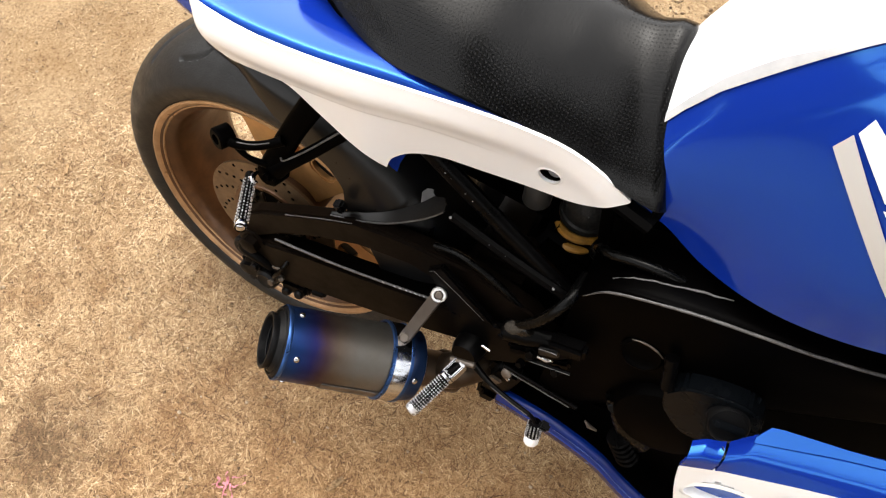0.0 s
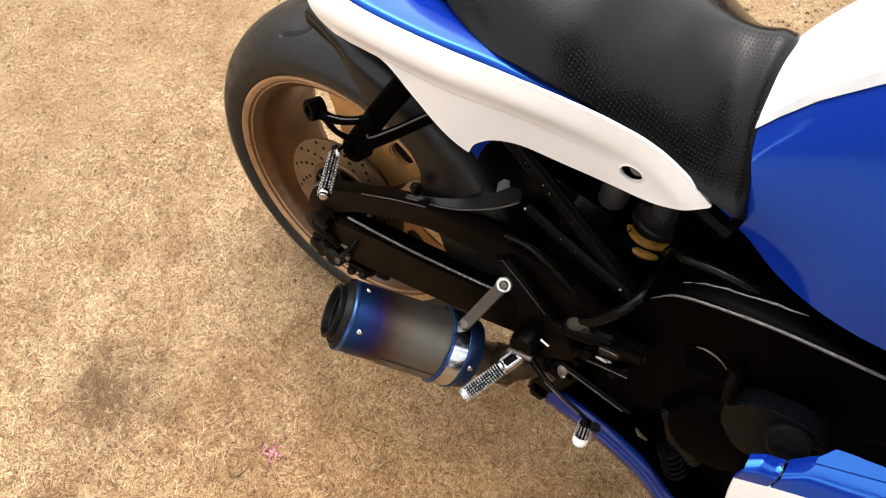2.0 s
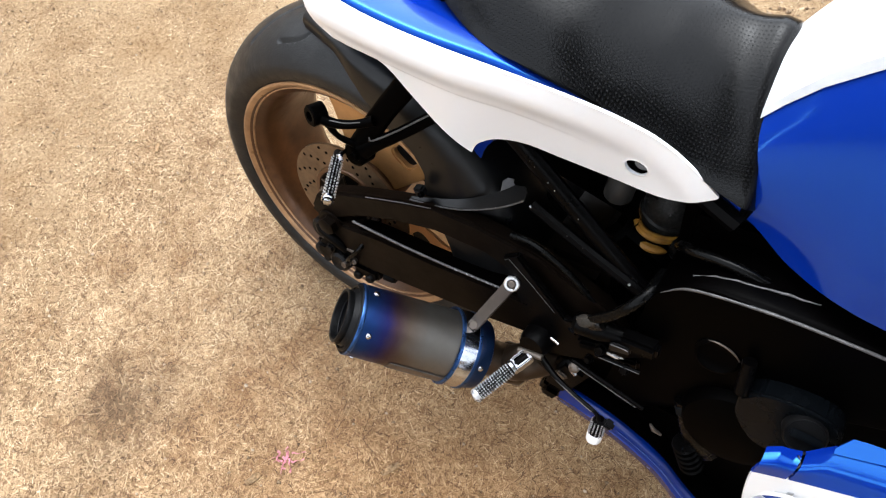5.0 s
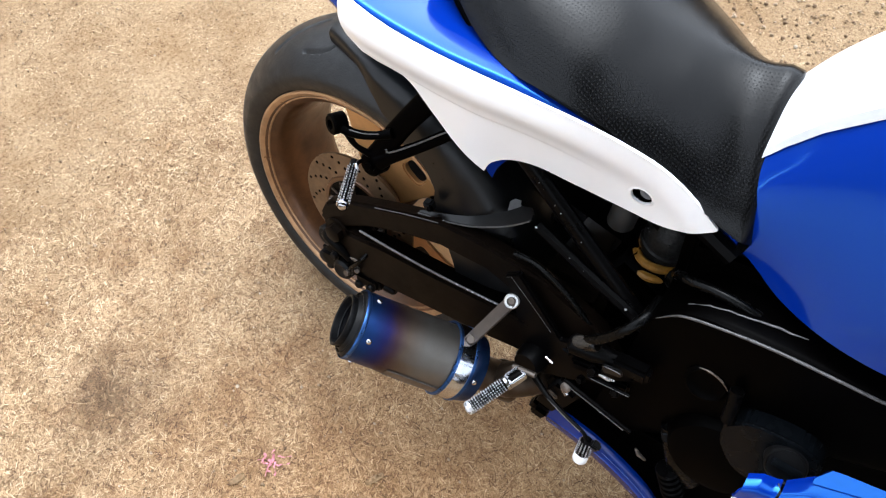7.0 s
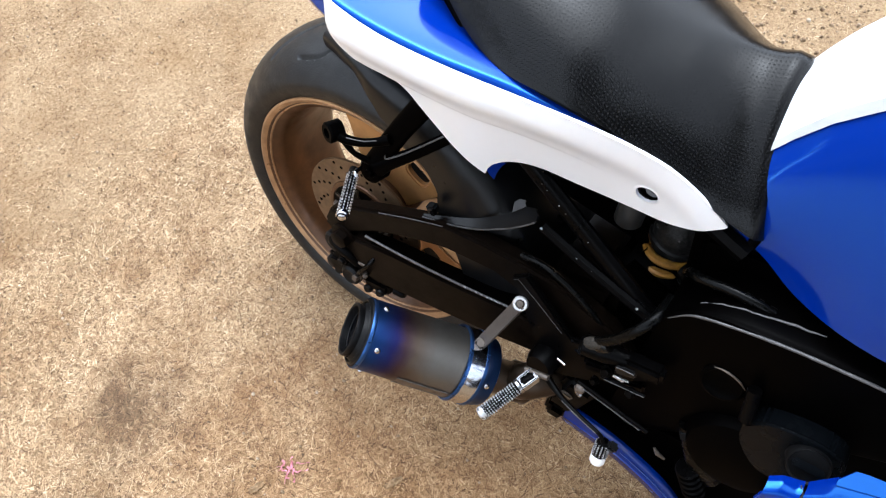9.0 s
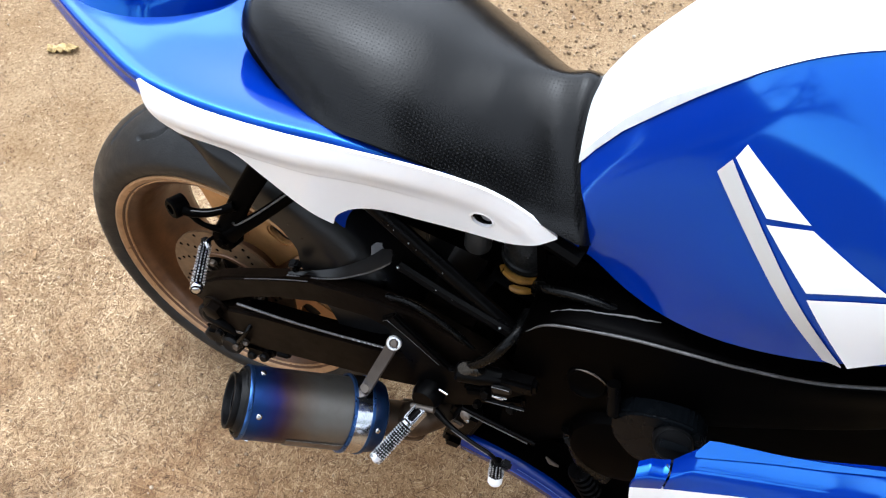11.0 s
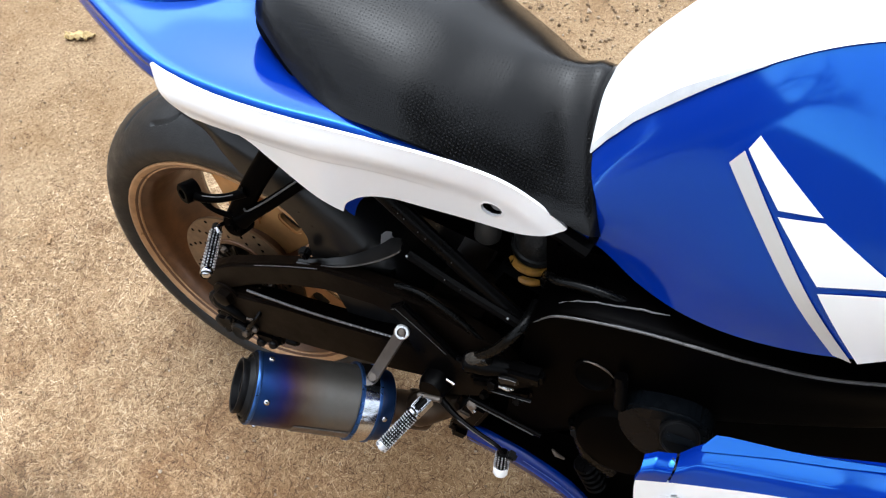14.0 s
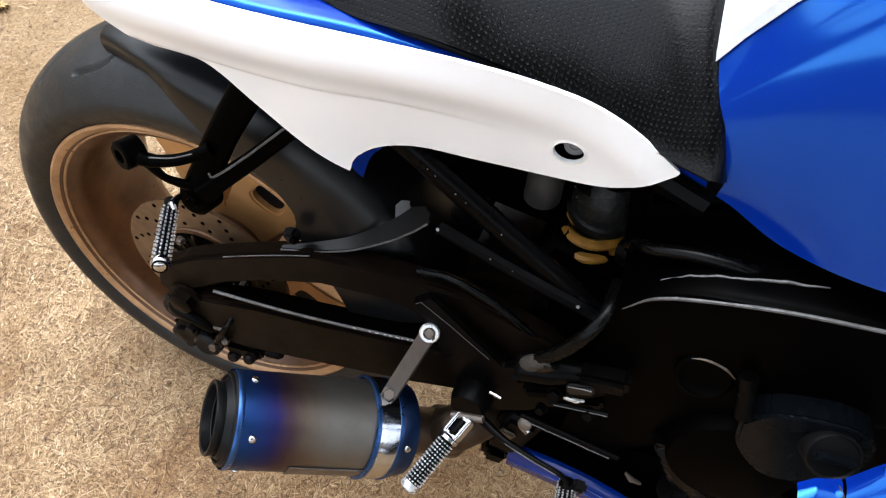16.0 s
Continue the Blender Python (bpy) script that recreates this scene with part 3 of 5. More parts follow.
# mudguard that hugs the tyre
def hugger():
    """Follows the tyre from its top forward and down; the skirt deepens ahead of the axle."""
    rows = []
    for deg in np.linspace(106, 6, 56):
        a = radians(deg)
        lift = np.interp(deg, [6, 25, 50, 75, 99], [0.045, 0.040, 0.026, 0.016, 0.011])
        skirt = np.interp(deg, [6, 30, 44, 50, 58, 70, 79, 87, 95, 106], [0.238, 0.222, 0.226, 0.250, 0.259, 0.259, 0.264, 0.292, 0.312, 0.320])
        top = 0.311 + lift
        row = []
        for y, k in ((-0.121, 0.0), (-0.122, 0.35), (-0.120, 0.62), (-0.108, 0.84), (-0.085, 0.95), (-0.045, 1.0), (0, 1.0), (0.045, 1.0), (0.085, 0.95), (0.108, 0.84), (0.120, 0.62), (0.121, 0.2)):
            r = skirt + (top - skirt) * k if top - skirt > 0.02 else top - 0.02 + 0.02 * k
            row.append((r * math.cos(a), y * np.interp(deg, [6, 30, 60, 85, 95, 106], [0.98, 0.92, 0.86, 0.76, 0.62, 0.42]), 0.311 + r * math.sin(a)))
        rows.append(spline(row, 36))
    return shell(rows, 0.0025)


hug = part("hugger", hugger(), GUARD, bike, "black plastic hugger mudguard")
FLANGE = spline([(0.150, 0.461), (0.19, 0.475), (0.235, 0.497), (0.275, 0.527), (0.300, 0.551), (0.317, 0.571)], 40)
part("hugger_flange", shell(np.array([[(x - k * dx, -0.126 + dy * k, z + dz * k) for dx, dy, dz in ((0.006, 0.026, 0.009), (0.004, 0.017, 0.006), (0.002, 0.008, 0.003), (0, 0.0, 0.0), (0, 0.001, -0.006))] for (x, z), k in zip(FLANGE, np.interp(np.arange(40), [0, 14, 30, 36, 39], [0.12, 0.5, 1, 0.75, 0.3]))]), 0.003), GUARD, hug)
# highlight along the flange's lip, drawn as a pale line
part("flange_edge", tube([(x, -0.1278, z - 0.001) for x, z in FLANGE], 0.0011, 6), WORN_LIT, hug)
part("flange_clip", block((0.166, -0.126, 0.488), (0.016, 0.014, 0.016), (10, -20, 0), 0.003), SATIN, hug)
part("clip_screw", bolt((0.172, -0.133, 0.490), (0, -0.8, 0.5), 0.004, 0.004), FRAME_BLACK, hug)
tape_bm = plate([(-0.009, -0.008), (-0.002, -0.011), (0.007, -0.008), (0.0095, 0.001), (0.006, 0.006), (0.007, 0.010), (-0.002, 0.011), (-0.0085, 0.006)], -0.001, 0.001, 0.0004, 1)
bmesh.ops.transform(tape_bm, matrix=pose(0.277, -0.086, 0.533, -40, 8, 35), verts=tape_bm.verts)
part("tape", tape_bm, GREY, bike, "torn scrap of grey tape")

# exhaust
ax = (MUF_B - MUF_A).normalized()
ML = (MUF_B - MUF_A).length


def sleeve(d):
    """The sleeve widens a little from its mouth to its clamp."""
    return 0.0502 + 0.0033 * float(d) / ML


muffler = part("muffler", lathe(MUF_A, ax, [(0.020, sleeve(0) * 0.96), (0.022, sleeve(0))] + [(d, sleeve(d)) for d in np.linspace(0.024, ML - 0.01, 12).tolist()] + [(ML, sleeve(ML) * 0.96)], 72), TITAN, bike, "short round titanium muffler tinted blue by heat")
part("end_cap", lathe(MUF_A, ax, [(0.026, 0.0497), (0.0185, 0.0487), (0.0165, 0.0465), (0.0165, 0.0425), (0.010, 0.0385), (0.012, 0.0365)], 64, close=False), SATIN, muffler, "black turned end cap")
tip = part("exhaust_tip", lathe(MUF_A, ax, [(0.026, 0.0360), (0.013, 0.0362), (0.007, 0.0372), (0.003, 0.0384), (0.0012, 0.0378), (0.0006, 0.0360), (0.002, 0.0340), (0.008, 0.0332), (0.030, 0.0325)], 64, close=False), SATIN, muffler, "black flared exhaust tip")
part("tip_seam", lathe(MUF_A, ax, [(0.0115, 0.0328), (0.0105, 0.0316), (0.0115, 0.0306), (0.013, 0.0318)], 48, close=False), SATIN, tip)
part("cap_step", lathe(MUF_A, ax, [(0.0175, 0.0470), (0.0150, 0.0468), (0.0135, 0.0455), (0.0140, 0.0440), (0.017, 0.0430)], 64, close=False), SATIN, muffler)
part("mouth", lathe(MUF_A, ax, [(0.020, 0.0320), (0.06, 0.030), (0.12, 0.026)], 48), mat("soot", (0.004, 0.004, 0.004), 0.9), muffler, "sooty bore")
part("end_band", lathe(MUF_A, ax, [(0.0185, sleeve(0) + 0.0002), (0.020, sleeve(0) + 0.0012), (0.0235, sleeve(0) + 0.0012), (0.025, sleeve(0) + 0.0002)], 72, close=False), BLUED, muffler)
side_ax = ax.cross(Vector((0.3, -0.5, 0.8))).normalized()
out_ax = side_ax.cross(ax).normalized()
for d, ang in ((0.036, 12), (0.036, 84), (0.036, 156), (0.036, 228), (0.036, 300), (ML - 0.013, 14)):
    v = (math.cos(radians(ang)) * out_ax + math.sin(radians(ang)) * side_ax)
    part("rivet", lathe(MUF_A + ax * d + v * (sleeve(d) - 0.001), v, [(0, 0.0046), (0.002, 0.0044), (0.0034, 0.0032), (0.004, 0.001)], 14), CHROME, muffler)
CLAMP = mat("bluish_polished_steel", (0.46, 0.48, 0.52), 0.16, 1.0, 0.1, 40, bump=0.04)
part("clamp_band", lathe(MUF_A, ax, [(ML - 0.049, sleeve(ML) + 0.0004), (ML - 0.049, sleeve(ML) + 0.003), (ML - 0.026, sleeve(ML) + 0.003), (ML - 0.026, sleeve(ML) + 0.0004)], 72, close=False), CLAMP, muffler, "bright steel clamp band")
for d in (ML - 0.051, ML - 0.024):
    part("clamp_edge", lathe(MUF_A, ax, [(d - 0.003, sleeve(ML) + 0.0008), (d - 0.002, sleeve(ML) + 0.004), (d + 0.002, sleeve(ML) + 0.004), (d + 0.003, sleeve(ML) + 0.0008)], 72, close=False), BLUED, muffler, "heat-blued band edge")
def badge(d0, d1, a0, a1, h):
    g = [[MUF_A + ax * d + (math.cos(radians(a)) * out_ax + math.sin(radians(a)) * side_ax) * (sleeve(d) + h) for d in np.linspace(d0, d1, 10).tolist()] for a in np.linspace(a0, a1, 10)]
    return shell(g, 0.0006)


plate_ob = part("badge", badge(0.082, 0.168, 50, 78, 0.0008), STRAP, muffler, "worn blank maker's plate")
for a in (52, 76):
    part("badge_rim", badge(0.082, 0.168, a, a - 2.5, 0.0016), WORN_LIT, plate_ob)
part("front_cone", lathe(MUF_A, ax, [(ML, sleeve(ML) * 0.96), (ML + 0.004, sleeve(ML) * 0.82), (ML + 0.009, 0.030), (ML + 0.009, 0.027)], 56, close=False), BLUED, muffler)
pipe = part("exhaust_pipe", tube([MUF_B - ax * 0.01, MUF_B + ax * 0.05, (0.39, -0.172, 0.302), (0.425, -0.12, 0.29), (0.44, -0.05, 0.27)], 0.0275, 24, 30), PIPE, bike, "scorched steel exhaust pipe")
part("pipe_joint", lathe(MUF_B + ax * 0.045, ax, [(0, 0.029), (0.003, 0.031), (0.03, 0.031), (0.033, 0.029)], 40), PIPE, pipe)
# strap from the clamp up to the bracket
strap_low = MUF_A + ax * (ML - 0.037) + (math.cos(radians(312)) * out_ax + math.sin(radians(312)) * side_ax) * (sleeve(ML) + 0.004)
bracket_bolt = Vector((0.339, -0.163, 0.452))
d = (bracket_bolt - strap_low)
bm = bmesh.new()
bmesh.ops.create_cube(bm, size=1)
bmesh.ops.scale(bm, vec=(0.018, 0.004, d.length + 0.018), verts=bm.verts)
bmesh.ops.bevel(bm, geom=[e for e in bm.edges if abs(e.verts[0].co.y - e.verts[1].co.y) > 0.003], offset=0.0085, segments=6, affect="EDGES")
bmesh.ops.transform(bm, matrix=Matrix.Translation((strap_low + bracket_bolt) / 2) @ d.to_track_quat("Z", "Y").to_matrix().to_4x4() @ pose(0, 0, 0, 0, 0, 12), verts=bm.verts)
strap = part("muffler_strap", bm, STRAP, bike, "grey steel muffler strap")
part("strap_bolt", bolt(bracket_bolt, (0.15, -0.75, 0.6), 0.0052, 0.004, 6), STRAP, strap)
part("strap_washer", lathe(bracket_bolt, (0.15, -0.75, 0.6), [(0, 0.0108), (0.003, 0.0108), (0.0045, 0.0094), (0.0045, 0.0066), (0.002, 0.0060)], 28, close=False), ALU, strap)
part("clamp_bolt", bolt(strap_low, (0.1, -0.6, 0.8), 0.007), STRAP, strap)

# rider's footrest bracket with peg and brake pedal
COVER_DARK = mat("oily_black_metal", (0.006, 0.0055, 0.005), 0.3, 0.4, 0.4, 60, dust=0.3, dust_c=(0.03, 0.024, 0.018), bump=0.2, bscale=240, spec=0.3)
foot = part("footrest_bracket", plate([(0.315, 0.485), (0.335, 0.505), (0.42, 0.43), (0.50, 0.47), (0.53, 0.44), (0.46, 0.36), (0.41, 0.325), (0.375, 0.335), (0.37, 0.38)], -0.158, -0.148, 0.003), BLACK, bike, "black footrest bracket plate")
part("peg_boss", lathe((0.397, -0.15, 0.362), (-0.1, -1, 0.1), [(0, 0.024), (0.025, 0.022), (0.034, 0.018)], 24), BLACK, foot)


def knurled(p0, p1, r0, r1, around=14, along=13, stagger=1, wide=0.36):
    """Grip set with rows of raised square studs."""
    p0, p1 = Vector(p0), Vector(p1)
    a = (p1 - p0)
    n = a.normalized()
    s = n.orthogonal().normalized()
    w = n.cross(s)
    vs, fs = [], []
    for i in range(along):
        for j in range(around):
            quad = []
            t0 = 2 * math.pi * (j + 0.5 * (i % 2) * stagger) / around
            for sc, h in ((wide, 0.0), (wide * 0.75, 0.0015)):
                for du, dv in ((-1, -1), (1, -1), (1, 1), (-1, 1)):
                    u = (i + 0.5 + du * sc) / along
                    t = t0 + dv * sc * 2 * math.pi / around
                    r = r0 + (r1 - r0) * u + h
                    quad.append(p0 + a * u + r * (math.cos(t) * s + math.sin(t) * w))
            k = len(vs)
            vs += quad
            fs += [(k + 4, k + 5, k + 6, k + 7)] + [(k + q, k + (q + 1) % 4, k + 4 + (q + 1) % 4, k + 4 + q) for q in range(4)]
    return vs, fs


PEG0, PEG1 = Vector((0.388, -0.222, 0.362)), Vector((0.364, -0.275, 0.335))
peg = part("footpeg", lathe(PEG0, PEG1 - PEG0, [(0, 0.0084), ((PEG1 - PEG0).length, 0.0084)], 28), BLACK, bike, "knurled chrome footpeg")
pd = (PEG1 - PEG0).normalized()
part("knurling", knurled(PEG0 + pd * 0.004, PEG1 - pd * 0.006, 0.0084, 0.0088, 15, 14, 0, 0.23), PALE, peg)
part("peg_tip", lathe(PEG1 - pd * 0.006, pd, [(0, 0.0098), (0.005, 0.0102), (0.008, 0.009), (0.010, 0.005)], 24), PALE, peg)
part("peg_collar", lathe(PEG0 - pd * 0.004, pd, [(0, 0.008), (0.002, 0.0108), (0.006, 0.0108), (0.007, 0.009)], 24), CHROME, peg)
def clevis():
    """A squared yoke: two cheeks, a foot at the peg and a rounded bridge at the pin."""
    bm = bmesh.new()
    side = Vector((0.9, -0.2, 0.36)).normalized()
    face = pd.cross(side).normalized()
    side = face.cross(pd).normalized()
    for o, a, b, c in ((-pd * 0.004, 0.019, 0.012, 0.005), (-pd * 0.016 + side * 0.0082, 0.0040, 0.012, 0.024), (-pd * 0.016 - side * 0.0082, 0.0040, 0.012, 0.024), (-pd * 0.027, 0.019, 0.008, 0.004)):
        one = block((0, 0, 0), (a, b, c), (0, 0, 0), 0.0014, 2)
        m = Matrix((side, face, pd)).transposed().to_4x4()
        m.translation = PEG0 + o
        bmesh.ops.transform(one, matrix=m, verts=one.verts)
        tmp = bpy.data.meshes.new("yoke")
        one.to_mesh(tmp)
        one.free()
        bm.from_mesh(tmp)
        bpy.data.meshes.remove(tmp)
    return bm


part("yoke", clevis(), CHROME, peg, "chrome squared yoke")
part("yoke_core", lathe(PEG0 - pd * 0.025, pd, [(0, 0.0050), (0.002, 0.0056), (0.018, 0.0056), (0.020, 0.0050)], 16), BLACK, peg)
part("fork_pin", tube([PEG0 - pd * 0.030 - Vector((0.017, 0, 0.006)), PEG0 - pd * 0.030 + Vector((0.017, 0, 0.006))], 0.0042, 12), STRAP, peg)

pedal = part("brake_pedal", tube([(0.405, -0.178, 0.352), (0.44, -0.195, 0.352), (0.475, -0.205, 0.352), (0.509, -0.212, 0.352), (0.519, -0.215, 0.343)], [0.0062, 0.0042, 0.0034, 0.0030, 0.0030], 10, 24), BLACK, bike, "black brake pedal with knurled toe piece")
part("toe_piece", lathe((0.519, -0.210, 0.341), (0.12, -0.35, -0.75), [(0, 0.007), (0.004, 0.009), (0.034, 0.010), (0.037, 0.008)], 24), BLACK, pedal)
part("toe_knurling", knurled((0.5195, -0.2115, 0.338), (0.5230, -0.2205, 0.3175), 0.0092, 0.0100, 13, 7, 0, 0.21), PALE, pedal)
part("toe_cap", lathe((0.5228, -0.2205, 0.3180), (0.12, -0.35, -0.75), [(0, 0.0100), (0.002, 0.0106), (0.011, 0.0104), (0.014, 0.0088), (0.015, 0.005)], 24), DECAL, pedal, "worn white toe cap")
part("toe_back", block((0.531, -0.209, 0.334), (0.015, 0.013, 0.024), (18, 8, 0), 0.003), BLACK, pedal)
part("pedal_rod", tube([(0.452, -0.185, 0.395), (0.559, -0.185, 0.377)], 0.0030, 8), BLACK, pedal)
part("rod_edge", tube([(0.462, -0.1883, 0.3905), (0.550, -0.1883, 0.3760)], 0.0007, 6), WORN_LIT, pedal)
part("pedal_edge", tube([(0.445, -0.2005, 0.3530), (0.475, -0.2085, 0.3532), (0.505, -0.2145, 0.3530)], 0.0007, 6, 12), WORN_LIT, pedal)
mc = part("brake_cylinder", lathe((0.452, -0.168, 0.46), (0.7, 0.1, 0.12), [(-0.02, 0.008), (-0.015, 0.014), (0.015, 0.015), (0.03, 0.012), (0.06, 0.011), (0.062, 0.006)], 20), BLACK, bike, "black rear brake cylinder")
part("hose_clip", lathe((0.462, -0.172, 0.482), (0.6, 0.0, 0.6), [(-0.012, 0.008), (-0.010, 0.0092), (0.004, 0.0092), (0.006, 0.008)], 20), COVER_DARK, mc)
part("cylinder_hose", tube([(0.450, -0.172, 0.478), (0.472, -0.171, 0.509), (0.486, -0.166, 0.536), (0.496, -0.150, 0.552), (0.500, -0.115, 0.556)], 0.0070, 10, 30), HOSE, mc)
part("switch_body", block((0.515, -0.165, 0.475), (0.05, 0.022, 0.022), (0, -12, 0), 0.005), BLACK, bike)
part("plate_edge", tube([(0.320, -0.1585, 0.485), (0.326, -0.1590, 0.4915), (0.36, -0.1592, 0.468), (0.404, -0.1592, 0.434)], 0.00035, 6), WORN_LIT, foot)
part("corroded_elbow", tube([(0.437, -0.170, 0.462), (0.447, -0.173, 0.474), (0.462, -0.172, 0.486)], [0.006, 0.009, 0.0075], 12, 10), mat("corroded_alloy", (0.008, 0.006, 0.0045), 0.85, 0.0, 0.6, 140, dust=0.7, dust_c=(0.055, 0.042, 0.024), bump=0.6, bscale=240), foot)
part("sump_bracket", block((0.435, -0.140, 0.215), (0.035, 0.03, 0.03), (0, 20, 10), 0.008), BLACK, foot)
part("lower_lug", block((0.448, -0.150, 0.300), (0.05, 0.03, 0.085), (0, 15, 6), 0.010, 3), BLACK, foot)
part("lug_scuff", block((0.443, -0.168, 0.312), (0.020, 0.006, 0.016), (0, 25, 6), 0.003), STRAP, foot)
for cx, cy, cz, r in ((0.478, -0.168, 0.428, 0.008), (0.492, -0.172, 0.452, 0.0065), (0.516, -0.170, 0.418, 0.007), (0.470, -0.172, 0.400, 0.006)):
    part("linkage_bolt", bolt((cx, cy, cz), (-0.2, -1, 0.4), r * 0.85, 0.007), BLACK, foot)
part("scratched_link", tube([(0.487, -0.172, 0.432), (0.499, -0.174, 0.437), (0.507, -0.172, 0.439)], [0.0016, 0.0028, 0.0012], 8), ALU, foot)
part("rod_eye", lathe((0.459, -0.186, 0.384), (-0.2, -1, 0.5), [(0, 0.0075), (0.004, 0.0075), (0.006, 0.005)], 18), STRAP, foot)
for cx, cy, cz, lx in ((0.47, -0.158, 0.415, 0.05), (0.50, -0.150, 0.40, 0.06), (0.455, -0.160, 0.44, 0.03)):
    part("linkage_piece", block((cx, cy, cz), (lx, 0.016, 0.018), (0, -14, 8), 0.004), BLACK, foot)
part("link_rod", tube([(0.474, -0.172, 0.415), (0.5325, -0.172, 0.429)], 0.0024, 8), BLACK, foot)
part("link_rod_edge", tube([(0.480, -0.1747, 0.4170), (0.5325, -0.1747, 0.4297)], 0.0006, 6), WORN_LIT, foot)
# added block and pale line that draw a glint on the bracket
part("switch_clip", block((0.498, -0.177, 0.463), (0.026, 0.006, 0.014), (0, -14, 8), 0.002), GUARD, foot)
part("switch_clip_edge", tube([(0.486, -0.1805, 0.4665), (0.500, -0.1808, 0.4705), (0.508, -0.1805, 0.4710)], 0.0008, 6), WORN_LIT, foot)
part("bright_link", tube([(0.414, -0.176, 0.402), (0.427, -0.178, 0.401)], 0.0021, 8), CHROME, foot)
part("link_pin", tube([(0.455, -0.185, 0.373), (0.464, -0.187, 0.368)], 0.0034, 8), CHROME, foot)

# pillion footrest: hanger, lug and peg
hang = part("pillion_hanger", tube([(0.168, -0.138, 0.705), (0.150, -0.148, 0.671), (0.128, -0.158, 0.630), (0.097, -0.172, 0.562)], [0.016, 0.015, 0.0145, 0.016], 16, 18, 0.45), FRAME_BLACK, bike, "black pillion footrest hanger")
part("hanger_strut", tube([(0.200, -0.142, 0.658), (0.155, -0.158, 0.613), (0.122, -0.168, 0.583), (0.105, -0.172, 0.566)], [0.008, 0.0085, 0.010, 0.013], 14, 16, 0.6), FRAME_BLACK, hang)
# edge highlight of the strut, drawn as a pale line
part("strut_edge", tube([(0.192, -0.150, 0.658), (0.155, -0.164, 0.622), (0.124, -0.173, 0.595), (0.119, -0.174, 0.598)], 0.0012, 6, 14), WORN_LIT, hang)
part("muffler_lug", tube([(0.122, -0.166, 0.622), (0.108, -0.172, 0.614), (0.090, -0.180, 0.608), (0.070, -0.186, 0.605), (0.051, -0.189, 0.608)], [0.007, 0.0055, 0.006, 0.008], 12, 18), FRAME_BLACK, hang)
part("lug_bush", lathe((0.051, -0.178, 0.607), (-0.35, -1, 0.1), [(0, 0.014), (0.018, 0.014), (0.020, 0.012), (0.020, 0.007), (0.013, 0.006)], 28), FRAME_BLACK, hang)
part("lug_edge", tube([(0.108, -0.176, 0.6185), (0.090, -0.1835, 0.613), (0.070, -0.189, 0.611)], 0.0008, 6, 12), WORN_LIT, hang)
part("lug_web", tube([(0.062, -0.184, 0.598), (0.075, -0.182, 0.583), (0.096, -0.174, 0.573)], [0.007, 0.005, 0.007], 10, 12, 0.6), FRAME_BLACK, hang)
part("hanger_pivot", lathe((0.097, -0.155, 0.553), (-0.1, -1, 0.2), [(0, 0.018), (0.02, 0.018), (0.024, 0.014)], 24), FRAME_BLACK, hang)
part("pivot_bolt", bolt((0.100, -0.178, 0.560), (-0.1, -1, 0.3), 0.006), FRAME_BLACK, hang)
Q0, Q1 = Vector((0.078, -0.187, 0.557)), Vector((0.131, -0.272, 0.578))
qd = (Q1 - Q0).normalized()
peg2 = part("pillion_peg", lathe(Q0, Q1 - Q0, [(0, 0.0066), ((Q1 - Q0).length, 0.0066)], 28), BLACK, bike, "knurled pillion footpeg with a chrome end")
part("knurling", knurled(Q0 + qd * 0.012, Q1 - qd * 0.008, 0.0066, 0.0068, 11, 14, 0, 0.21), PALE, peg2)
part("peg_tip", lathe(Q1 - qd * 0.008, qd, [(0, 0.0076), (0.004, 0.0080), (0.007, 0.0068), (0.009, 0.0035)], 24), CHROME, peg2)
part("peg_clip", tube([Q0 + Vector((0.012, 0, 0.012)), Q0 + Vector((0.014, -0.012, 0.016)), Q0 + qd * 0.02 + Vector((0.008, 0, 0.008))], 0.003, 8, 10), CHROME, peg2)

# frame
def spar():
    rows = []
    for x, zt, zb, yo in ((0.500, 0.556, 0.30, 0.148), (0.54, 0.604, 0.29, 0.155), (0.60, 0.626, 0.36, 0.160), (0.68, 0.642, 0.46, 0.162), (0.78, 0.655, 0.53, 0.160), (0.88, 0.690, 0.59, 0.150), (1.0, 0.76, 0.66, 0.12)):
        h = zt - zb
        rows.append([(x, -yo + 0.075, zt + 0.006), (x, -yo + 0.02, zt + 0.004), (x, -yo + 0.003, zt), (x, -yo, zt - 0.012), (x, -yo + 0.004, zt - h * 0.4), (x, -yo + 0.006, zt - h * 0.7), (x, -yo + 0.01, zb + 0.01), (x, -yo + 0.03, zb), (x, -yo + 0.075, zb)])
    fine = np.array([spline(r, 40) for r in rows])
    grid = np.array([spline(fine[:, j], 40) for j in range(fine.shape[1])]).transpose(1, 0, 2)
    return shell(grid, 0.006)


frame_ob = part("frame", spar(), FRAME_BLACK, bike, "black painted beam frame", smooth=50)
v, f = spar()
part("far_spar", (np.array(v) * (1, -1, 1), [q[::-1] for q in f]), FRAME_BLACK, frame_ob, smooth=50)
# pale line that draws the frame edge's highlight along with its wear
part("weld_bead", tube([(0.507, -0.1495, 0.563), (0.527, -0.1535, 0.592), (0.56, -0.1575, 0.611), (0.62, -0.1605, 0.630), (0.68, -0.162, 0.641), (0.73, -0.161, 0.647), (0.80, -0.158, 0.662), (0.88, -0.149, 0.692)], [0.0005, 0.0018, 0.0018, 0.0018, 0.0018, 0.0018], 8, 60), WORN_LIT, frame_ob, "pale line for the frame edge's wear and its highlight")
random.seed(11)
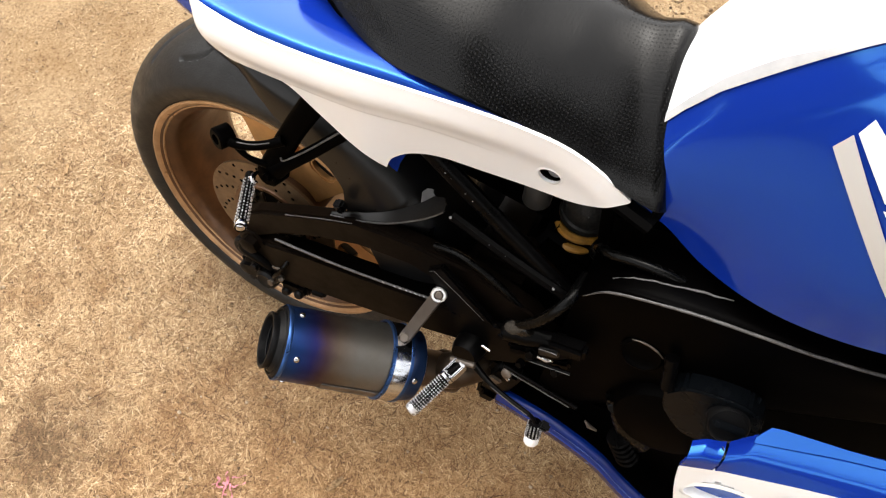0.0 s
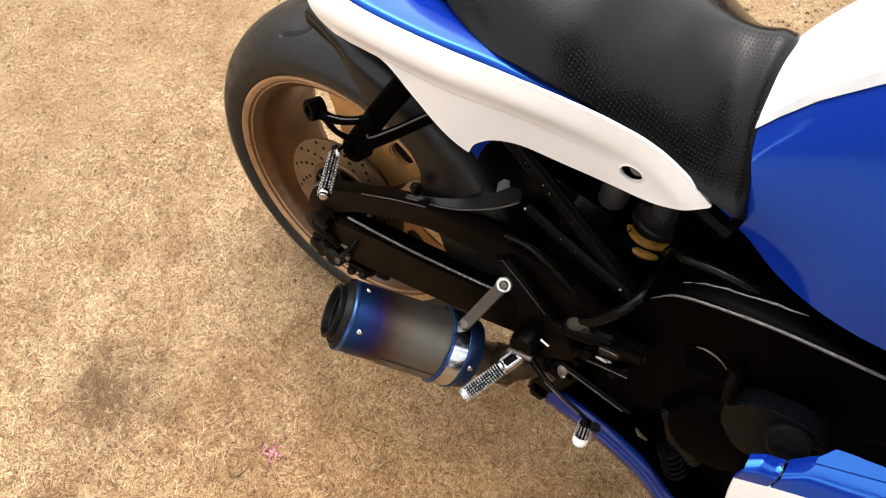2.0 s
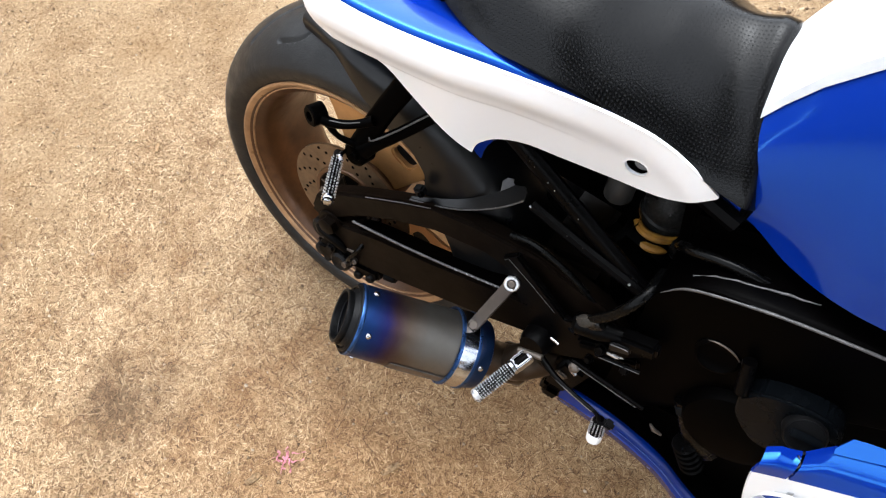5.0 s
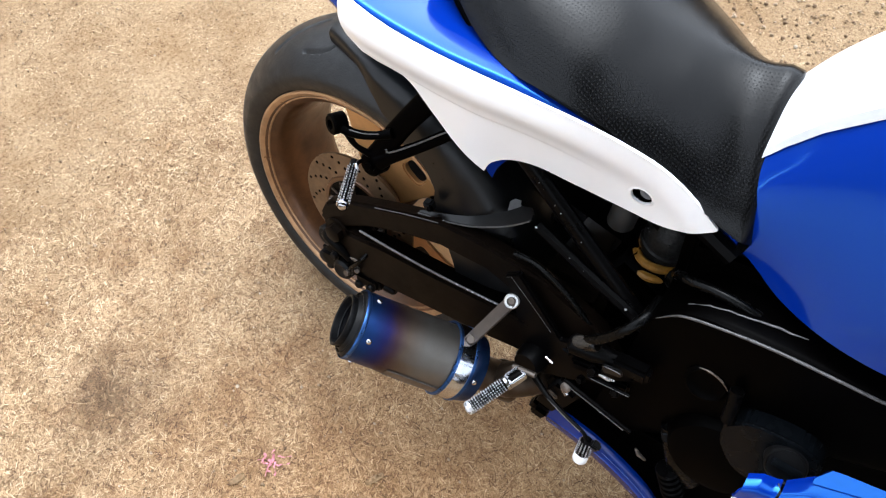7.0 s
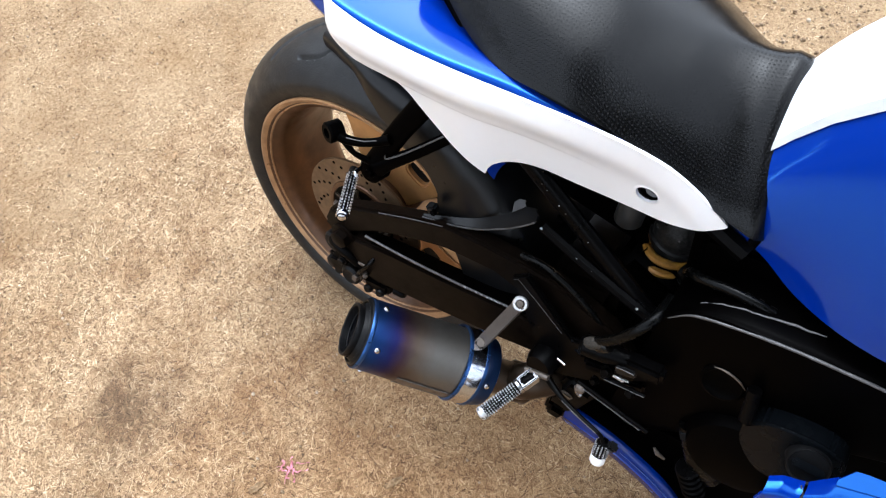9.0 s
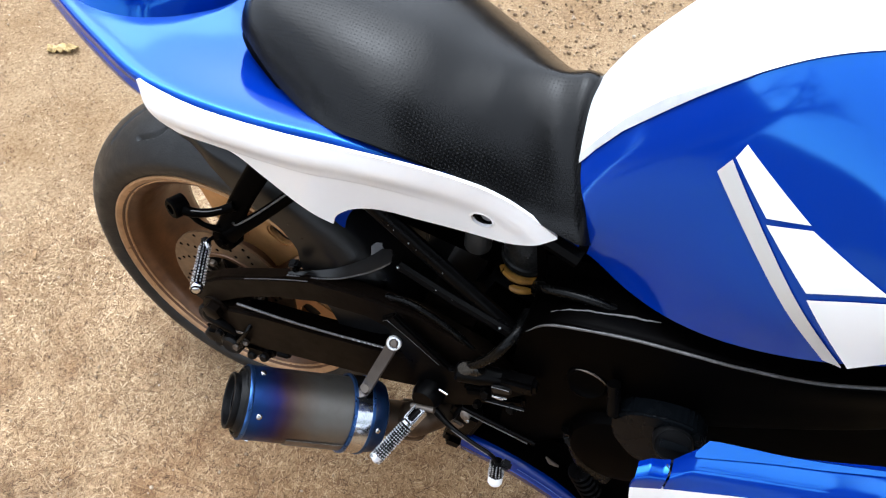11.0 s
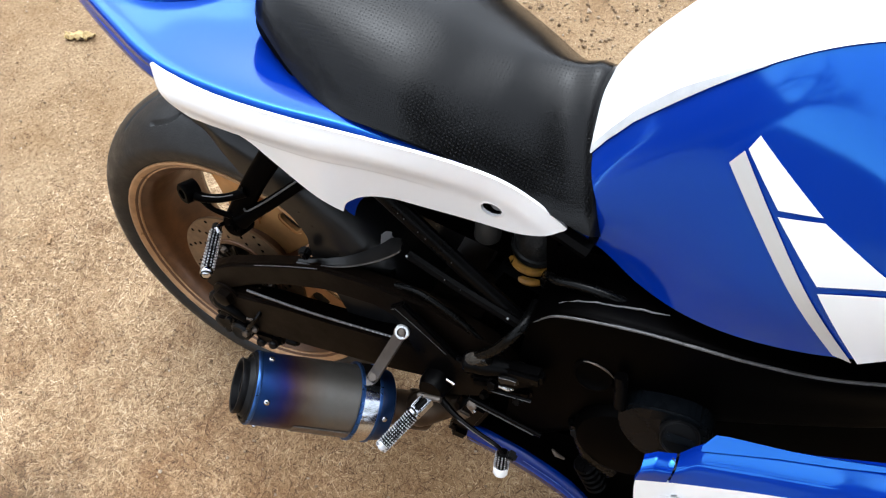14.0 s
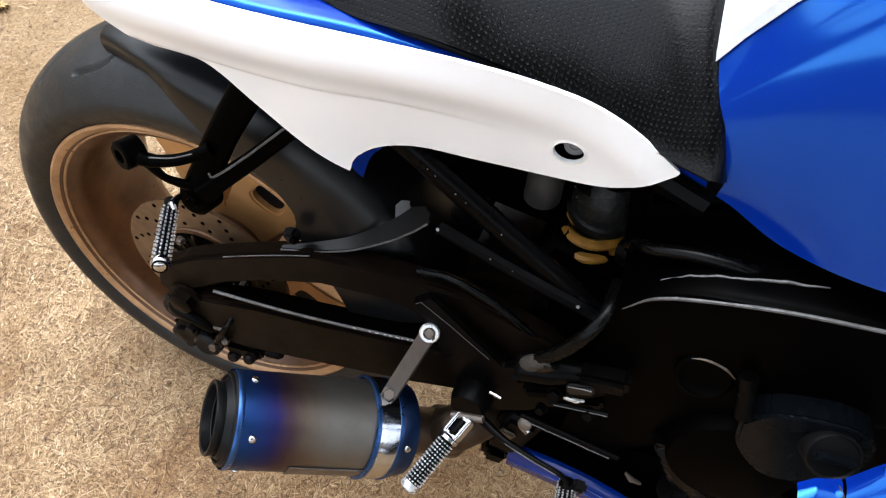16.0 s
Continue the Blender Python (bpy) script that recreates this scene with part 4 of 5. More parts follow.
part("rough_seam", tube([(0.528 + 0.0048 * k, -0.136 + random.uniform(-0.0005, 0.0005), np.interp(k, [0, 4, 9, 17, 24], [0.5975, 0.6125, 0.6225, 0.6350, 0.6430]) + random.uniform(-0.0004, 0.0004)) for k in range(25)], [0.0006, 0.0014, 0.0010, 0.0015, 0.0006], 6), WORN_LIT, frame_ob)
# curved highlight on the plug's rim, drawn as a grey arc
part("plug_edge", tube([(0.576, -0.1605, 0.541), (0.585, -0.1615, 0.5455), (0.596, -0.162, 0.5455), (0.607, -0.162, 0.541), (0.616, -0.1615, 0.533)], [0.0004, 0.0013, 0.0013, 0.0006], 6, 20), STRAP, frame_ob)
part("pivot_plug", lathe((0.594, -0.156, 0.520), (0, -1, 0.2), [(0, 0.026), (0.004, 0.026), (0.006, 0.022), (0.003, 0.018), (0.003, 0.005)], 32), FRAME_BLACK, frame_ob)

# subframe rails
for sgn in (1, -1):
    sub = part("subframe", tube([(0.505, -0.118 * sgn, 0.500), (0.40, -0.112 * sgn, 0.565), (0.285, -0.108 * sgn, 0.640), (0.18, -0.10 * sgn, 0.70), (0.05, -0.08 * sgn, 0.745)], 0.0125, 10, 30, 0.8), BLACK, bike, "black tubular subframe with paint chips")
    part("lower_rail", tube([(0.505, -0.127 * sgn, 0.511), (0.475, -0.126 * sgn, 0.520), (0.40, -0.124 * sgn, 0.541), (0.326, -0.12 * sgn, 0.563)], 0.0075, 8, 20), BLACK, sub)
    part("upper_rail", tube([(0.54, -0.10 * sgn, 0.66), (0.4, -0.09 * sgn, 0.70), (0.2, -0.085 * sgn, 0.735)], 0.012, 8, 16), BLACK, sub)
random.seed(5)
for k in range(9):
    u = random.random()
    p = Vector((0.475, -0.1335, 0.526)).lerp(Vector((0.325, -0.1275, 0.566)), u) if k % 3 == 0 else Vector((0.49, -0.129, 0.515)).lerp(Vector((0.30, -0.1205, 0.637)), u)
    part("paint_chip", lathe(p, (0.2, -0.7, 0.7), [(-0.001, random.uniform(0.0004, 0.0010)), (0.0008, 0.0003)], 6), CHIP, bike)
for p in ((0.327, -0.1275, 0.566), (0.472, -0.133, 0.527)):
    part("paint_chip", lathe(p, (0.2, -0.7, 0.7), [(-0.001, 0.0019), (0.0014, 0.0011)], 7), CHIP, bike)
part("seat_hose", tube([(0.31, -0.125, 0.495), (0.345, -0.128, 0.503), (0.39, -0.13, 0.490), (0.43, -0.13, 0.465), (0.46, -0.13, 0.44)], 0.0048, 10, 26), HOSE, bike, "black rubber hose")

# shock absorber and reservoir seen below the side panel
COLLAR = mat("chipped_black_alloy", (0.004, 0.004, 0.004), 0.4, 0, 0.4, 70, dust=0.45, dust_c=(0.05, 0.048, 0.045), bump=0.4, bscale=120, spec=0.2)
shock = part("shock_absorber", lathe((0.47, 0.02, 0.42), (0.05, -0.1, 1), [(0, 0.024), (0.02, 0.03), (0.12, 0.03), (0.13, 0.036), (0.15, 0.036), (0.17, 0.025), (0.22, 0.022)], 28), BLACK, bike, "rear shock with an ochre spring")
coil = [Vector((0.472, 0.014, 0.435)) + Vector((0.05, -0.1, 1)) * (0.088 * k / 120) + 0.031 * Vector((math.cos(k * 0.19), math.sin(k * 0.19), 0)) for k in range(121)]
part("spring", tube(coil, 0.0062, 8), SPRING, shock)
part("collar", lathe((0.4755, 0.001, 0.524), (0.05, -0.1, 1), [(0, 0.026), (0.004, 0.036), (0.014, 0.037), (0.016, 0.034), (0.032, 0.035), (0.042, 0.030), (0.060, 0.022)], 32), COLLAR, shock)
for piece in [shock] + list(shock.children):
    piece.data.transform(Matrix.Translation((-0.008, -0.012, 0.012)))
random.seed(21)
for k in range(10):
    t = random.uniform(0, 6.28)
    part("adjuster_chip", lathe((0.464 + 0.028 * math.cos(t), -0.020 + 0.028 * math.sin(t), 0.5735 + random.uniform(-0.003, 0.002)), (0.3, -0.6, 0.7), [(0, random.uniform(0.0006, 0.0018)), (0.001, 0.0005)], 6), WORN_LIT, shock)
part("reservoir", lathe((0.408, -0.055, 0.571), (0, -0.05, 1), [(0, 0.012), (0.006, 0.018), (0.035, 0.018), (0.040, 0.014), (0.048, 0.014)], 24), BOTTLE, bike, "smoky plastic brake fluid reservoir")
part("inner_tray", plate([(0.20, 0.62), (0.5, 0.60), (0.53, 0.70), (0.2, 0.74)], -0.02, 0.10, 0.01), SATIN, bike)
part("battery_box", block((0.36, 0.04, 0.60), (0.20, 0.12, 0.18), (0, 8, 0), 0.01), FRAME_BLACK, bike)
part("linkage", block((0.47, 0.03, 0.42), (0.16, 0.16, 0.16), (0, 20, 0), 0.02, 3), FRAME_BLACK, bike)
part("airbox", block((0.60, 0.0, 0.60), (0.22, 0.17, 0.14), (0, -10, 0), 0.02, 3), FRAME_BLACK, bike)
part("rubber_boot", tube([(0.50, -0.06, 0.545), (0.53, -0.08, 0.56), (0.555, -0.09, 0.60)], 0.016, 12, 10), HOSE, bike)
part("cable", tube([(0.50, -0.085, 0.575), (0.505, -0.105, 0.600), (0.515, -0.118, 0.612), (0.542, -0.124, 0.624), (0.574, -0.125, 0.627), (0.615, -0.122, 0.624), (0.66, -0.11, 0.64)], 0.006, 10, 40), HOSE, bike)

# engine
COVER = mat("engine_black", (0.0026, 0.0034, 0.0045), 0.26, 0, 0.25, 10, dust=0.05, dust_c=(0.003, 0.003, 0.003), bump=0.08, bscale=300, spec=0.07)
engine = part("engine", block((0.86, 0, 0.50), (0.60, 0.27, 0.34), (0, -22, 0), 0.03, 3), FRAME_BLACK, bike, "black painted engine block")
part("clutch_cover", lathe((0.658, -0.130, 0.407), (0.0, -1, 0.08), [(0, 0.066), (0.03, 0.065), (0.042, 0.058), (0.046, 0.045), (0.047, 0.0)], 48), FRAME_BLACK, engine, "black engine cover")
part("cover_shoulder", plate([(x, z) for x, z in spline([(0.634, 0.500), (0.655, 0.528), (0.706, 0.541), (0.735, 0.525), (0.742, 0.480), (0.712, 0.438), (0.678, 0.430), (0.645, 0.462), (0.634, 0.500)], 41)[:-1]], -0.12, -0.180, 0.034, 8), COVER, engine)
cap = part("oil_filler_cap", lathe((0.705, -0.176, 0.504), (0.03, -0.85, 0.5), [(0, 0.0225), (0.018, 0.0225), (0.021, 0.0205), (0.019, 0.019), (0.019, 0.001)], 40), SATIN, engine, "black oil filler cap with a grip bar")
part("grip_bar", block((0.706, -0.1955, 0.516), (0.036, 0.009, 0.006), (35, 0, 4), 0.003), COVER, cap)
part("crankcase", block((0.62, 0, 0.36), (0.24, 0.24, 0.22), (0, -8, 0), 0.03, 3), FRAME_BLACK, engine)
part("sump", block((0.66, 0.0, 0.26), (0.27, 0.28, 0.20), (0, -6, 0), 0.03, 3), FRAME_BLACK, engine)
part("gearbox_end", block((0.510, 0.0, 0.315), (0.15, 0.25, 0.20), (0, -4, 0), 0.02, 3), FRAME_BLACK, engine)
part("case_bolt", bolt((0.601, -0.160, 0.388), (0, -1, 0.3), 0.0085, 0.008), COVER, engine)
part("scuffed_bracket", tube([(0.580, -0.166, 0.318), (0.588, -0.168, 0.312), (0.600, -0.166, 0.306)], [0.0016, 0.0036, 0.0018], 8), STRAP, engine)
for k in range(5):
    part("hose_rib", lathe((0.628 + 0.006 * k, -0.172, 0.330 - 0.010 * k), (0.5, 0.1, -0.85), [(-0.003, 0.015), (0, 0.0170), (0.003, 0.015)], 20), BLACK, engine)
part("breather_stub", tube([(0.622, -0.165, 0.548), (0.63, -0.172, 0.520), (0.634, -0.176, 0.505)], 0.008, 10, 8), BLACK, engine)
part("sump_hose", tube([(0.60, -0.15, 0.40), (0.63, -0.16, 0.35), (0.66, -0.15, 0.31)], 0.018, 12, 12), HOSE, engine)

# fuel tank: sections along x, from the top's middle down the side
SECT = [
    (0.487, [(0, 0.775), (0.025, 0.770), (0.050, 0.752), (0.066, 0.738), (0.078, 0.722), (0.088, 0.705), (0.088, 0.685)]),
    (0.515, [(0, 0.840), (0.038, 0.832), (0.064, 0.797), (0.084, 0.766), (0.098, 0.742), (0.107, 0.708), (0.104, 0.674)]),
    (0.555, [(0, 0.894), (0.045, 0.886), (0.076, 0.852), (0.100, 0.810), (0.116, 0.77), (0.126, 0.718), (0.112, 0.666)]),
    (0.600, [(0, 0.942), (0.055, 0.935), (0.096, 0.908), (0.116, 0.865), (0.128, 0.815), (0.142, 0.742), (0.130, 0.655)]),
    (0.650, [(0, 0.986), (0.065, 0.979), (0.112, 0.958), (0.136, 0.915), (0.152, 0.855), (0.172, 0.768), (0.160, 0.667)]),
    (0.705, [(0, 1.018), (0.070, 1.010), (0.122, 0.979), (0.162, 0.925), (0.177, 0.855), (0.198, 0.778), (0.183, 0.689)]),
    (0.765, [(0, 1.028), (0.070, 1.018), (0.124, 0.984), (0.184, 0.930), (0.208, 0.860), (0.210, 0.79), (0.202, 0.726)]),
    (0.830, [(0, 1.025), (0.070, 1.015), (0.126, 0.982), (0.195, 0.930), (0.226, 0.865), (0.224, 0.81), (0.210, 0.770)]),
    (0.910, [(0, 1.005), (0.070, 0.995), (0.122, 0.966), (0.180, 0.920), (0.208, 0.870), (0.206, 0.825), (0.19, 0.795)]),
    (1.000, [(0, 0.965), (0.060, 0.957), (0.100, 0.935), (0.145, 0.90), (0.168, 0.865), (0.165, 0.835), (0.15, 0.815)]),
    (1.060, [(0, 0.915), (0.040, 0.910), (0.065, 0.90), (0.085, 0.885), (0.09, 0.865), (0.088, 0.85), (0.08, 0.84)]),
]
YC = 0.012  # the machine's middle line


def tank_grid(nu=110, per=9):
    fine = np.array([spline([(x, YC - y, z) for y, z in s], 6 * per + 1) for x, s in SECT])
    g = np.array([spline(fine[:, j], nu) for j in range(fine.shape[1])]).transpose(1, 0, 2)
    for _ in range(45):  # fair the sheet
        left = np.concatenate([g[:, 1:2] * (1, -1, 1) + (0, 2 * YC, 0), g[:, :-2]], axis=1)
        g[1:-1, :-1] = 0.5 * g[1:-1, :-1] + 0.125 * (g[:-2, :-1] + g[2:, :-1] + left[1:-1] + g[1:-1, 1:])
    rise = lambda u: np.clip(u, 0, 1) ** 2 * (3 - 2 * np.clip(u, 0, 1))
    soft = (rise((62 - np.arange(g.shape[0])) / 36.0)[:, None] * rise((np.arange(g.shape[1]) - 8) / 14.0)[None, :])[1:-1, 1:-1, None]
    for _ in range(260):  # the back of the side flows into the seat
        g[1:-1, 1:-1] += soft * (0.125 * (g[:-2, 1:-1] + g[2:, 1:-1] + g[1:-1, :-2] + g[1:-1, 2:]) - 0.5 * g[1:-1, 1:-1])
    return g


TG = tank_grid()
SPLIT = 18
WHITE_EDGE = (32, 28.5, 24.3, 22, 19.6, 17.5, 17.6)  # column of the paint edge, from the seat forward


def mirror(grid):
    g = np.array(grid)[:, ::-1].copy()
    g[..., 1] = 2 * YC - g[..., 1]
    return g


def puffed(grid, d):
    du, dv = np.gradient(grid, axis=0), np.gradient(grid, axis=1)
    n = np.cross(du, dv)
    n /= np.linalg.norm(n, axis=2)[..., None] + 1e-12
    s = np.sign((n * (grid - np.array([0.75, YC, 0.8]))).sum(2).mean())
    return grid + n * d * s


full = np.concatenate([mirror(TG)[:, :-1], TG], axis=1)
tv, tf = sheet(full)
n_row = full.shape[1]
tank = part("fuel_tank", (tv, list(tf) + [tuple(range(n_row)), tuple((full.shape[0] - 1) * n_row + j for j in range(n_row))[::-1]]), BLUE, bike, "glossy blue fuel tank with white top and stripes", smooth=60)
mid = TG.shape[1] - 1
edge_j = np.interp(np.arange(TG.shape[0]), [0, 6, 12, 18, 42, 60, 110], WHITE_EDGE)


def white_top():
    """The white paint spreads wider towards the seat."""
    g = puffed(full, 0.0012)
    rows = []
    for row, e in zip(g, edge_j):
        at = np.linspace(mid - e, mid + e, 49)
        rows.append(np.array([np.interp(at, np.arange(g.shape[1]), row[:, k]) for k in range(3)]).T)
    return shell(rows, -0.0008)


part("white_top", white_top(), WHITE, tank, "white painted tank top", smooth=60)


def edge_tape():
    """A strip of white tape along the back of the paint edge, on the right side."""
    g = puffed(full, 0.0019)
    rows = []
    for i in range(2, 40):
        wide = 2.6 * min(1, (40 - i) / 14.0) * np.interp(i, [2, 12, 40], [1.5, 1.1, 0.8])
        at = np.linspace(mid + edge_j[i] - wide, mid + edge_j[i] + 0.15, 6)
        rows.append(np.array([np.interp(at, np.arange(g.shape[1]), g[i][:, k]) for k in range(3)]).T)
    return shell(rows, -0.0005)


part("edge_tape", edge_tape(), TAPE, tank, "strip of off-white tape along the paint edge", smooth=60)


def on_tank(x, z):
    """The point of the tank's right side at that x and z."""
    col = np.array([[np.interp(x, TG[:, j, 0], TG[:, j, k]) for k in (1, 2)] for j in range(SPLIT - 6, TG.shape[1])])[::-1]
    return np.array((x, np.interp(z, col[:, 1], col[:, 0]), z))


def decal(name, quad, material, label):
    """A vinyl patch laid on the tank's side, its corners given as x and z."""
    a, b, c, e = [np.array(q, float) for q in quad]
    grid = np.array([[on_tank(*((a * (1 - u) + b * u) * (1 - w) + (e * (1 - u) + c * u) * w)) for u in np.linspace(0, 1, 10)] for w in np.linspace(0, 1, 24)])
    du, dv = np.gradient(grid, axis=0), np.gradient(grid, axis=1)
    n = np.cross(du, dv)
    n /= np.linalg.norm(n, axis=2)[..., None]
    n *= -np.sign(n[..., 1:2])
    part(name, shell(grid + n * 0.0016, 0.0005), material, tank, label)


decal("stripe", [(0.631, 0.847), (0.638, 0.863), (0.784, 0.736), (0.769, 0.735)], GREY_DECAL, "silver vinyl stripe")
decal("stripe_block", [(0.640, 0.866), (0.644, 0.880), (0.707, 0.853), (0.678, 0.838)], DECAL, "white vinyl block")
decal("stripe_block", [(0.680, 0.833), (0.710, 0.850), (0.773, 0.835), (0.727, 0.800)], DECAL, "white vinyl block")
decal("stripe_block", [(0.730, 0.794), (0.777, 0.830), (0.830, 0.800), (0.788, 0.738)], DECAL, "white vinyl block")

# seat
SEAT = [  # x, half width, top height, side height
    (0.098, 0.030, 0.826, 0.812), (0.112, 0.075, 0.838, 0.812), (0.14, 0.100, 0.844, 0.802), (0.19, 0.125, 0.846, 0.780), (0.25, 0.143, 0.842, 0.769), (0.31, 0.146, 0.832, 0.767),
    (0.36, 0.138, 0.813, 0.755), (0.41, 0.128, 0.802, 0.734), (0.46, 0.120, 0.797, 0.710), (0.50, 0.118, 0.799, 0.698), (0.54, 0.117, 0.808, 0.688)]


def seat_grid():
    rows = []
    for x, w, zt, zb in SEAT:
        h = zt - zb
        p = np.interp(x, [0.10, 0.20, 0.28, 0.36, 0.41, 0.46, 0.50], [4.4, 3.4, 2.9, 2.4, 2.0, 1.65, 1.4])
        half = [(w * s * (1 - 0.02 * s ** 6), zt - h * (0.9 * s ** p + 0.1 * s ** 12)) for s in (0, 0.15, 0.3, 0.45, 0.6, 0.72, 0.82, 0.9, 0.95, 0.98, 1.0)]
        flare = 1 + np.interp(x, [0.18, 0.26, 0.36, 0.41, 0.45], [0, 0.05, 0.06, 0.015, 0])  # the cover hangs wider on its right
        right = [(x, YC - y * (1 + (flare - 1) * (y / w) ** 3), z) for y, z in half]
        left = [(x, YC + y, z) for y, z in half[::-1]]
        rows.append(spline(left[:-1] + right, 61))
    rows = np.array(rows)
    g = np.array([spline(rows[:, j], 90) for j in range(61)]).transpose(1, 0, 2)
    # the nose is cut to the tank's round back
    side = np.abs(g[..., 1] - YC) / 0.118
    front = 0.491 + 0.046 * np.minimum(1, side) ** 2
    g[..., 0] = np.where(g[..., 0] > 0.40, 0.40 + (g[..., 0] - 0.40) * (front - 0.40) / 0.14, g[..., 0])
    return g


SG = seat_grid()
SG = np.concatenate([SG, SG[-1:] + (0.0025, 0, -0.005), SG[-1:] + (0.003, 0, -0.020)])  # the cover turns under at the nose
sv, sf = shell(SG, -0.012)
seat = part("seat", (sv, sf), VINYL, bike, "black dotted vinyl seat", smooth=60)
uvl = seat.data.uv_layers.new(name="UVMap")
co = np.array(sv)
m_, n_ = SG.shape[:2]
arc = np.concatenate([np.zeros((m_, 1)), np.cumsum(np.linalg.norm(np.diff(SG, axis=1), axis=2), axis=1)], axis=1)
arc -= arc[:, n_ // 2:n_ // 2 + 1]
arc = np.concatenate([arc.ravel(), arc.ravel()])
for lp in seat.data.loops:
    i = lp.vertex_index
    uvl.data[lp.index].uv = (co[i, 0] + arc[i], co[i, 0] - arc[i])
part("seat_piping", tube(SG[2:-2, -1] + np.array((0, -0.001, 0)), 0.0032, 8), SATIN, seat)
part("front_piping", tube(SG[-3, ::2] + np.array((-0.001, 0, -0.001)), 0.0022, 8), VINYL, seat)
part("seat_pad", block((0.25, YC, 0.775), (0.26, 0.18, 0.06), (0, 4, 0), 0.025, 3), SATIN, seat)

# tail
TAIL = [  # x, half width at the shoulder, plateau height in the middle, shoulder height, belly height, half width below
    (0.490, 0.100, 0.67, 0.680, 0.672, 0.085), (0.475, 0.108, 0.692, 0.700, 0.688, 0.09), (0.44, 0.121, 0.715, 0.728, 0.705, 0.09), (0.40, 0.131, 0.73, 0.742, 0.71, 0.095), (0.33, 0.151, 0.745, 0.757, 0.70, 0.12), (0.26, 0.164, 0.757, 0.768, 0.70, 0.13), (0.18, 0.181, 0.770, 0.776, 0.70, 0.14), (0.10, 0.190, 0.784, 0.786, 0.715, 0.145), (0.04, 0.189, 0.800, 0.797, 0.728, 0.140),
    (-0.02, 0.172, 0.820, 0.812, 0.745, 0.125), (-0.08, 0.148, 0.838, 0.826, 0.765, 0.105), (-0.15, 0.115, 0.852, 0.842, 0.79, 0.08), (-0.22, 0.075, 0.862, 0.855, 0.815, 0.05), (-0.26, 0.04, 0.866, 0.862, 0.835, 0.03)]


def tail_grid():
    rows = []
    for x, w, zc, zs, zb, wb in TAIL:
        f = np.interp(x, [0.0, 0.06], [1.0, 1.018])
        half = [(0, zc), (0.5 * w, zc * 0.7 + zs * 0.3 - 0.003), (0.85 * w, zs), (0.96 * w * f, zs + (f - 1) * 0.05), (w * f, zs - 0.002 + (f - 1) * 0.07), (w * f * 0.995, zs - 0.012), (w, zs - 0.028), (w * 0.55 + wb * 0.45, zs * 0.5 + zb * 0.5), (wb, zb), (wb - 0.03, zb - 0.005)]
        right = [(x, YC - y, z) for y, z in half]
        left = [(x, YC + y, z) for y, z in half[::-1]]
        rows.append(spline(left[:-1] + right, 70))
    rows = np.array(rows)
    return np.array([spline(rows[:, j], 80) for j in range(70)]).transpose(1, 0, 2)


tv, tf = shell(tail_grid(), 0.003)
tail = part("tail_fairing", (tv, tf), BLUE, bike, "glossy blue tail fairing", smooth=50)

COWL = [(0.050, 0.004, 0.799, 0.799), (0.042, 0.040, 0.801, 0.814), (0.026, 0.072, 0.804, 0.832), (0.008, 0.100, 0.808, 0.848), (-0.016, 0.126, 0.812, 0.862), (-0.045, 0.138, 0.818, 0.872), (-0.08, 0.136, 0.826, 0.884), (-0.15, 0.106, 0.842, 0.895), (-0.22, 0.068, 0.854, 0.890), (-0.258, 0.035, 0.861, 0.876)]


def cowl_grid():
    rows = []
    for x, w, ze, zt in COWL:
        half = [(0, zt), (0.4 * w, zt - 0.05 * (zt - ze)), (0.7 * w, zt - 0.2 * (zt - ze)), (0.88 * w, zt - 0.5 * (zt - ze)), (w, ze - 0.004)]
        rows.append(spline([(x, YC + y, z) for y, z in half[::-1]][:-1] + [(x, YC - y, z) for y, z in half], 40))
    rows = np.array(rows)
    return np.array([spline(rows[:, j], 50) for j in range(40)]).transpose(1, 0, 2)


part("seat_cowl", shell(cowl_grid(), 0.003), BLUE, tail, smooth=60)
# black strip put in for the dark slit between seat and tail
part("seat_base", tube([tuple(p) for p in SG[1:26, -1] + np.array((-0.004, -0.002, -0.009))], [0.004, 0.0075, 0.007, 0.003], 8), FRAME_BLACK, seat)

# white side panel below the seat
TOP = [(0.057, -0.186, 0.800), (0.108, -0.185, 0.790), (0.162, -0.180, 0.783), (0.221, -0.172, 0.778), (0.280, -0.160, 0.772), (0.345, -0.145, 0.763), (0.397, -0.131, 0.751), (0.437, -0.121, 0.738), (0.473, -0.113, 0.718), (0.510, -0.106, 0.690)]
LOW = [(0.057, -0.186, 0.795), (0.061, -0.184, 0.772), (0.073, -0.180, 0.748), (0.096, -0.174, 0.729), (0.137, -0.166, 0.720), (0.171, -0.155, 0.682), (0.205, -0.144, 0.644), (0.241, -0.135, 0.614), (0.2445, -0.133, 0.628), (0.252, -0.131, 0.639), (0.269, -0.127, 0.650), (0.30, -0.119, 0.655), (0.35, -0.109, 0.650), (0.408, -0.100, 0.647), (0.464, -0.104, 0.656), (0.506, -0.107, 0.684), (0.510, -0.106, 0.689)]
HOLE = (0.425, 0.684)


